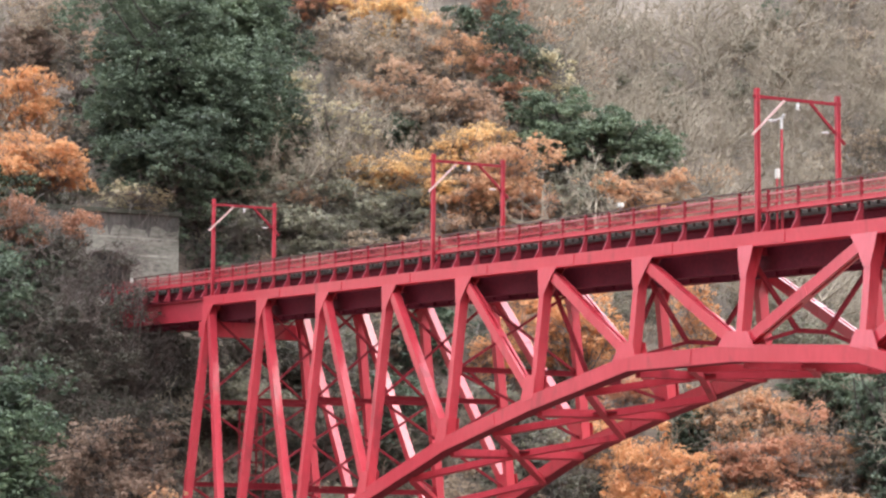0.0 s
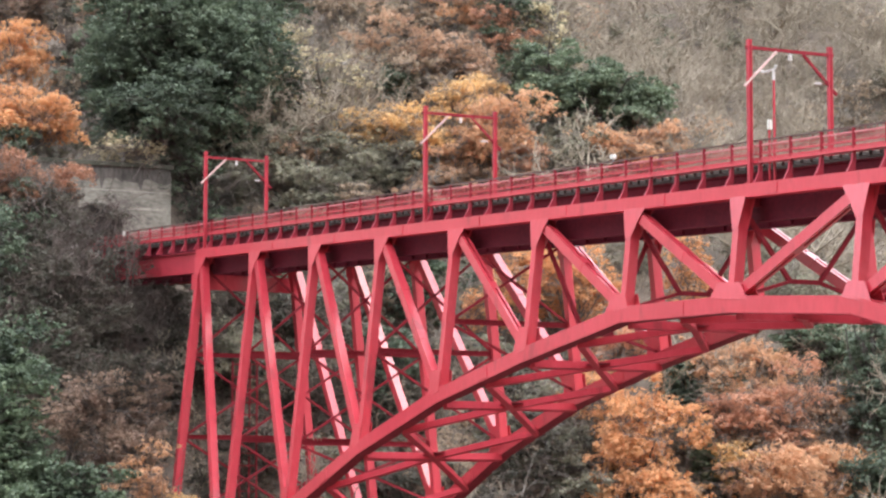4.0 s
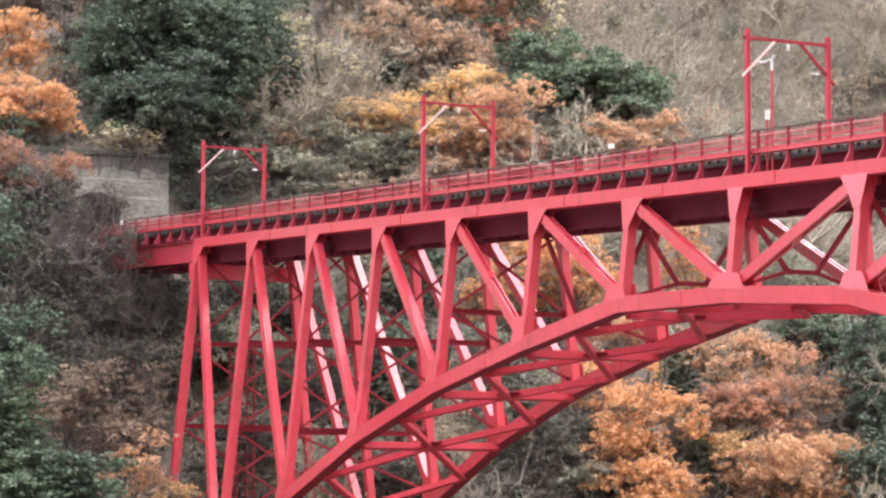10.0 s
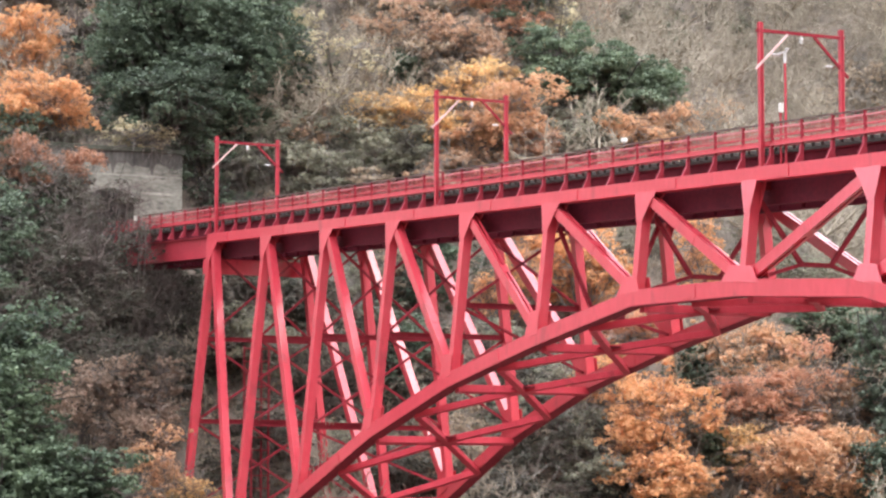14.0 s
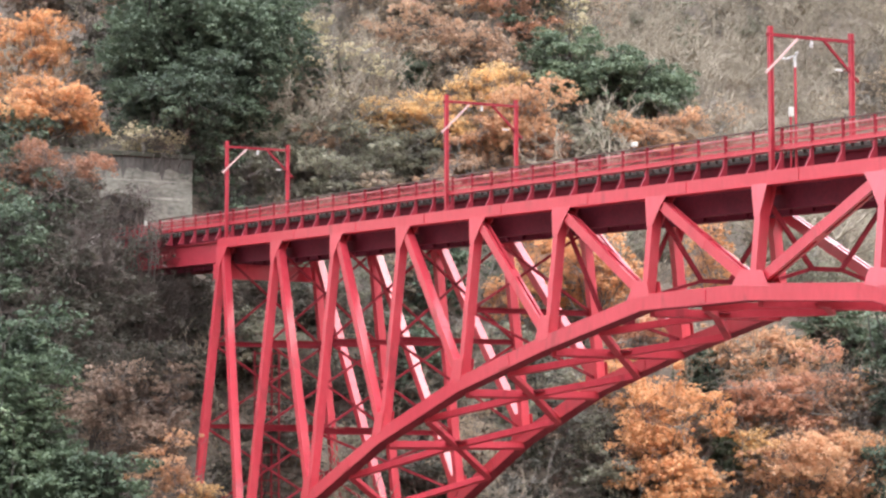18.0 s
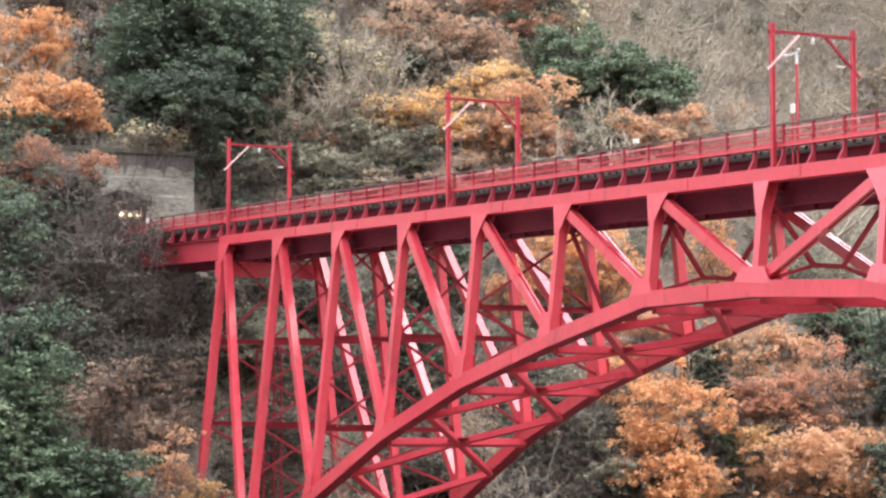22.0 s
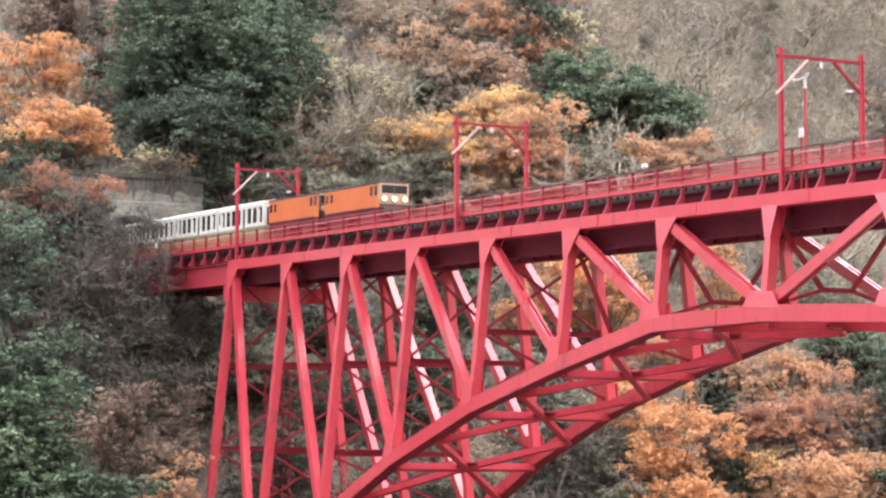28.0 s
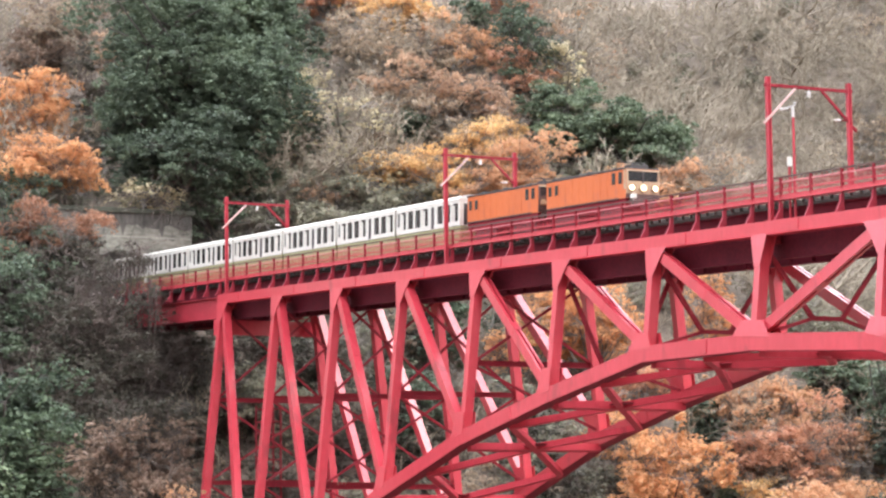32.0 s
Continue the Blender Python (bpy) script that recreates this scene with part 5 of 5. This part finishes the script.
bare(-89.9, 63.6, 0.70, 201, 3)
bare(-103.1, 66.8, 0.96, 268, 0)
bare(-104.6, 71.6, 0.81, 335, 1)
bare(-94.5, 54.8, 1.00, 42, 2)
bare(-98.3, 53.5, 0.72, 109, 3)
bare(-101.8, 71.1, 0.69, 176, 0)
bare(-96.2, 75.8, 0.79, 243, 1)
bare(-84.6, 70.5, 0.77, 310, 2)
bare(-90.3, 74.4, 0.99, 17, 3)
bare(-95.0, 52.8, 0.97, 84, 0)
bare(-84.4, 69.9, 0.78, 151, 1)
bare(-106.5, 65.4, 0.77, 218, 2)
bare(-109.4, 57.2, 0.99, 285, 3)
bare(-90.0, 18.5, 0.73, 352, 0)
bare(-84.5, 23.1, 0.77, 59, 1)
bare(-88.0, 25.0, 0.89, 126, 2)
bare(-85.3, 17.6, 0.58, 193, 3)
bare(-78.4, 30.5, 0.57, 260, 0)
bare(-84.1, 34.6, 0.84, 327, 1)
bare(-98.8, 22.5, 0.69, 34, 2)
bare(-111.5, 55.0, 1.08, 101, 3)
bare(-75.1, 32.9, 0.70, 168, 0)
bare(-86.8, 25.4, 0.91, 235, 1)
bare(-111.7, 0.0, 0.94, 302, 2)
bare(-111.1, 8.9, 1.01, 9, 3)
bare(-114.5, 0.6, 0.89, 76, 0)
bare(-108.6, 8.8, 0.99, 143, 1)
bare(-111.0, 5.0, 0.79, 210, 2)
bare(-115.8, 2.0, 0.74, 277, 3)
bare(-105.4, 5.0, 0.72, 344, 0)
bare(-109.8, -1.3, 0.84, 51, 1)
bare(-83.6, 14.9, 0.93, 118, 2)
bare(-80.0, 19.0, 0.85, 185, 3)
bare(-82.2, 9.5, 0.66, 252, 0)
bare(-80.2, 14.5, 0.71, 319, 1)
bare(-77.6, 16.5, 0.92, 26, 2)
bare(-81.8, 19.3, 0.86, 93, 3)
bare(-82.1, 10.7, 0.78, 160, 0)
bare(-79.6, 13.7, 1.02, 227, 1)
bare(-78.7, 20.4, 0.87, 294, 2)
bare(-74.4, 0.5, 0.37, 1, 4)
bare(-66.0, 0.8, 0.75, 135, 1)
bare(-74.2, -6.0, 0.48, 269, 5)
bare(-73.7, -4.9, 0.46, 336, 4)
bare(-72.5, -0.7, 0.46, 43, 5)
bare(-74.5, -4.6, 0.36, 110, 4)
bare(-72.9, -3.5, 0.44, 177, 5)
bare(-54.1, 9.6, 0.66, 244, 0)
bare(-59.3, 25.3, 0.68, 311, 1)
bare(-58.6, 10.0, 0.62, 18, 2)
bare(-45.9, 27.8, 0.71, 85, 3)
bare(-56.4, 13.1, 0.70, 152, 0)
bare(-48.3, 30.0, 0.74, 219, 1)
bare(-44.2, 29.0, 0.75, 286, 2)
bare(-43.7, 32.7, 0.63, 353, 3)
bare(-73.5, -6.9, 1.14, 0, 4)
bare(-72.5, -5.0, 0.84, 97, 5)
bare(-71.5, -2.9, 0.66, 194, 4)
bare(-75.9, -7.4, 1.05, 291, 5)
bare(-70.0, -6.2, 1.0, 28, 4)
bare(-67.2, -2.7, 0.81, 125, 5)
bare(-75.7, -9.2, 0.99, 222, 4)
bare(-69.2, -5.3, 0.98, 319, 5)
bare(-67.9, -8.4, 1.15, 56, 4)
bare(-68.4, -3.2, 0.72, 153, 5)


# ---- the rest of the wood: small trees of a few kinds, strewn over the slope ----
def filler(kind, k):
    tone = {"dry": DRY_LEAF, "olive": OLIVE_LEAF, "rust": DUSKY_LEAF, "pale": PALE_LEAF, "green": EVERGREEN, "dim": DIM_LEAF}[kind]
    words = {"dry": "small tree with thin dry brown leaves", "olive": "small dull olive green tree in the undergrowth", "rust": "small rust brown autumn tree on the slope",
             "pale": "small half-bare tree with pale yellow leaves", "green": "small dark evergreen tree on the slope", "dim": "small shade-darkened tree under the bridge"}[kind]
    fill = {"dry": 0.3, "olive": 0.5, "rust": 0.34, "pale": 0.12, "green": 0.6, "dim": 0.45}[kind]
    return leafy_tree("small_tree", words, 0, 0, 2.3, 4.4, 3.6, tone, 900 + k, leaf=0.22, tuft=0.45, flat=0.6, fill=fill, count=12, lobes=9, bark=BARK, group="small trees", twigs=True)


def strew():
    rng = np.random.default_rng(611)
    kinds = {n: [filler(n, 10 * i + j) for j in range(2)] for i, n in enumerate(("dry", "olive", "rust", "pale", "green", "dim"))}
    used = set()
    CLAIMED[:] = [c for c in CLAIMED if c[:2] != (0, 0)]
    s = -34.0
    while s < 64:
        w = -20.0
        while w < 60:
            ss, ww = s + rng.uniform(-1.9, 1.9), w + rng.uniform(-1.9, 1.9)
            w += 3.8
            x, y = -80 + ss * UPX + ww * UPY, ss * UPY - ww * UPX
            z = ground_z(x, y)
            if ss > 36 + 0.6 * ww or any((x - a - 1.2) ** 2 + (y - b + 0.8) ** 2 < (0.34 * c + 0.6) ** 2 for a, b, c in CLAIMED):
                continue
            if -83 < x < 40 and -5 < y < 5.5 and z > GRADE * x - 7.5:
                continue
            far = ww + 0.7 * ss > 44
            roll = rng.random()
            size = rng.uniform(0.7, 1.35)
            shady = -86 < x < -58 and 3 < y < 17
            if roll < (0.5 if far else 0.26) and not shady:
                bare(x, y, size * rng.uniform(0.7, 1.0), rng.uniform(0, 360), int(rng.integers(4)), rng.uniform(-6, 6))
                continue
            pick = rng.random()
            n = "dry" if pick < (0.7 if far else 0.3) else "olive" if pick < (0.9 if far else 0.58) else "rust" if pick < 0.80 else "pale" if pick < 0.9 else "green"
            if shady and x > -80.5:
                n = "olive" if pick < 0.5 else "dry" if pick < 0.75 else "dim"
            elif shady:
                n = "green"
            # below the bridge small trees take the shade-darkened leaves
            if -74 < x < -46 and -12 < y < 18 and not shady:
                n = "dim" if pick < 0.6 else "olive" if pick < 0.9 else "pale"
            src = kinds[n][int(rng.integers(2))]
            m = Matrix.LocRotScale((x, y, z - 0.3), Euler((0, 0, rng.uniform(0, 6.28))), None)
            if src in used:
                o = copy_thing(src, m)
            else:
                used.add(src)
                o = src
                o.matrix_basis = m
            o.scale = (size, size, size * rng.uniform(0.85, 1.15))
        s += 3.6


strew()


# ---- undergrowth and brush over the slope ----
def slope_points(n, rng, s0, s1, w0, w1):
    """Random places on the wooded slope, thinned by patches."""
    out = []
    while len(out) < n:
        s, w = rng.uniform(s0, s1), rng.uniform(w0, w1)
        x = -80 + s * UPX + w * UPY
        y = s * UPY - w * UPX
        # clear of the track and the tunnel front
        if -82.5 < x < 40 and -4.5 < y < 4.5 and ground_z(x, y) > GRADE * x - 3.5:
            continue
        if noise.noise(Vector((x, y, 5)) * 0.16) + 0.25 < rng.uniform(-0.4, 0.5):
            continue
        out.append((x, y, ground_z(x, y)))
    return np.array(out)


def undergrowth(name, label, material, n, count, leaf, radius, lift, seed, s0=-38, s1=62, w0=-24, w1=66):
    rng = np.random.default_rng(seed)
    p = slope_points(n, rng, s0, s1, w0, w1)
    p[:, 2] += rng.uniform(0.0, lift, n)
    ob = leaf_mesh(name, p, rng.uniform(0.5, 1.2, n) * radius, 0.75, leaf, count, rng, material, None, 0.4)
    tagged(ob, label, "undergrowth", kind="stuff")


undergrowth("dry_undergrowth", "dry brown leaves and brush covering the slope", DRY_LEAF, 4600, 16, 0.26, 0.9, 1.0, 501)
undergrowth("green_undergrowth", "dull green low plants covering the slope", OLIVE_LEAF, 3000, 16, 0.26, 0.9, 0.9, 502)

undergrowth("shady_undergrowth", "shade-darkened green and brown plants under the bridge end", DIM_LEAF, 2600, 18, 0.24, 0.8, 1.2, 504, -40, 2, -16, 32)


def brushwood():
    rng = np.random.default_rng(503)
    p = slope_points(6500, rng, -38, 62, -24, 66)
    segs = []
    for q in p:
        for _ in range(3):
            d = rng.normal(size=3) * 0.5 + np.array([0, 0, 1.0])
            d /= np.linalg.norm(d)
            ln = rng.uniform(0.8, 2.4)
            m = q + d * ln * 0.5
            segs.append((q, m, 0.022, 0.016))
            segs.append((m, m + (d + rng.normal(size=3) * 0.35) * ln * 0.5, 0.016, 0.006))
    ob = tube_mesh("brushwood", segs, TWIG, None, 3)
    tagged(ob, "tangle of thin leafless grey stems on the slope", "brushwood", kind="stuff")


brushwood()


# ---- what moves: the train leaves the tunnel and crosses ----
def motions():
    speed, x_end = 6.56, -12.18
    for ob, back in TRAIN:
        walk(ob, [(t, train_pose(x_end + speed * (t - 32.0) - back)) for t in (0.0, 8.0, 16.0, 24.0, 32.0)])


motions()
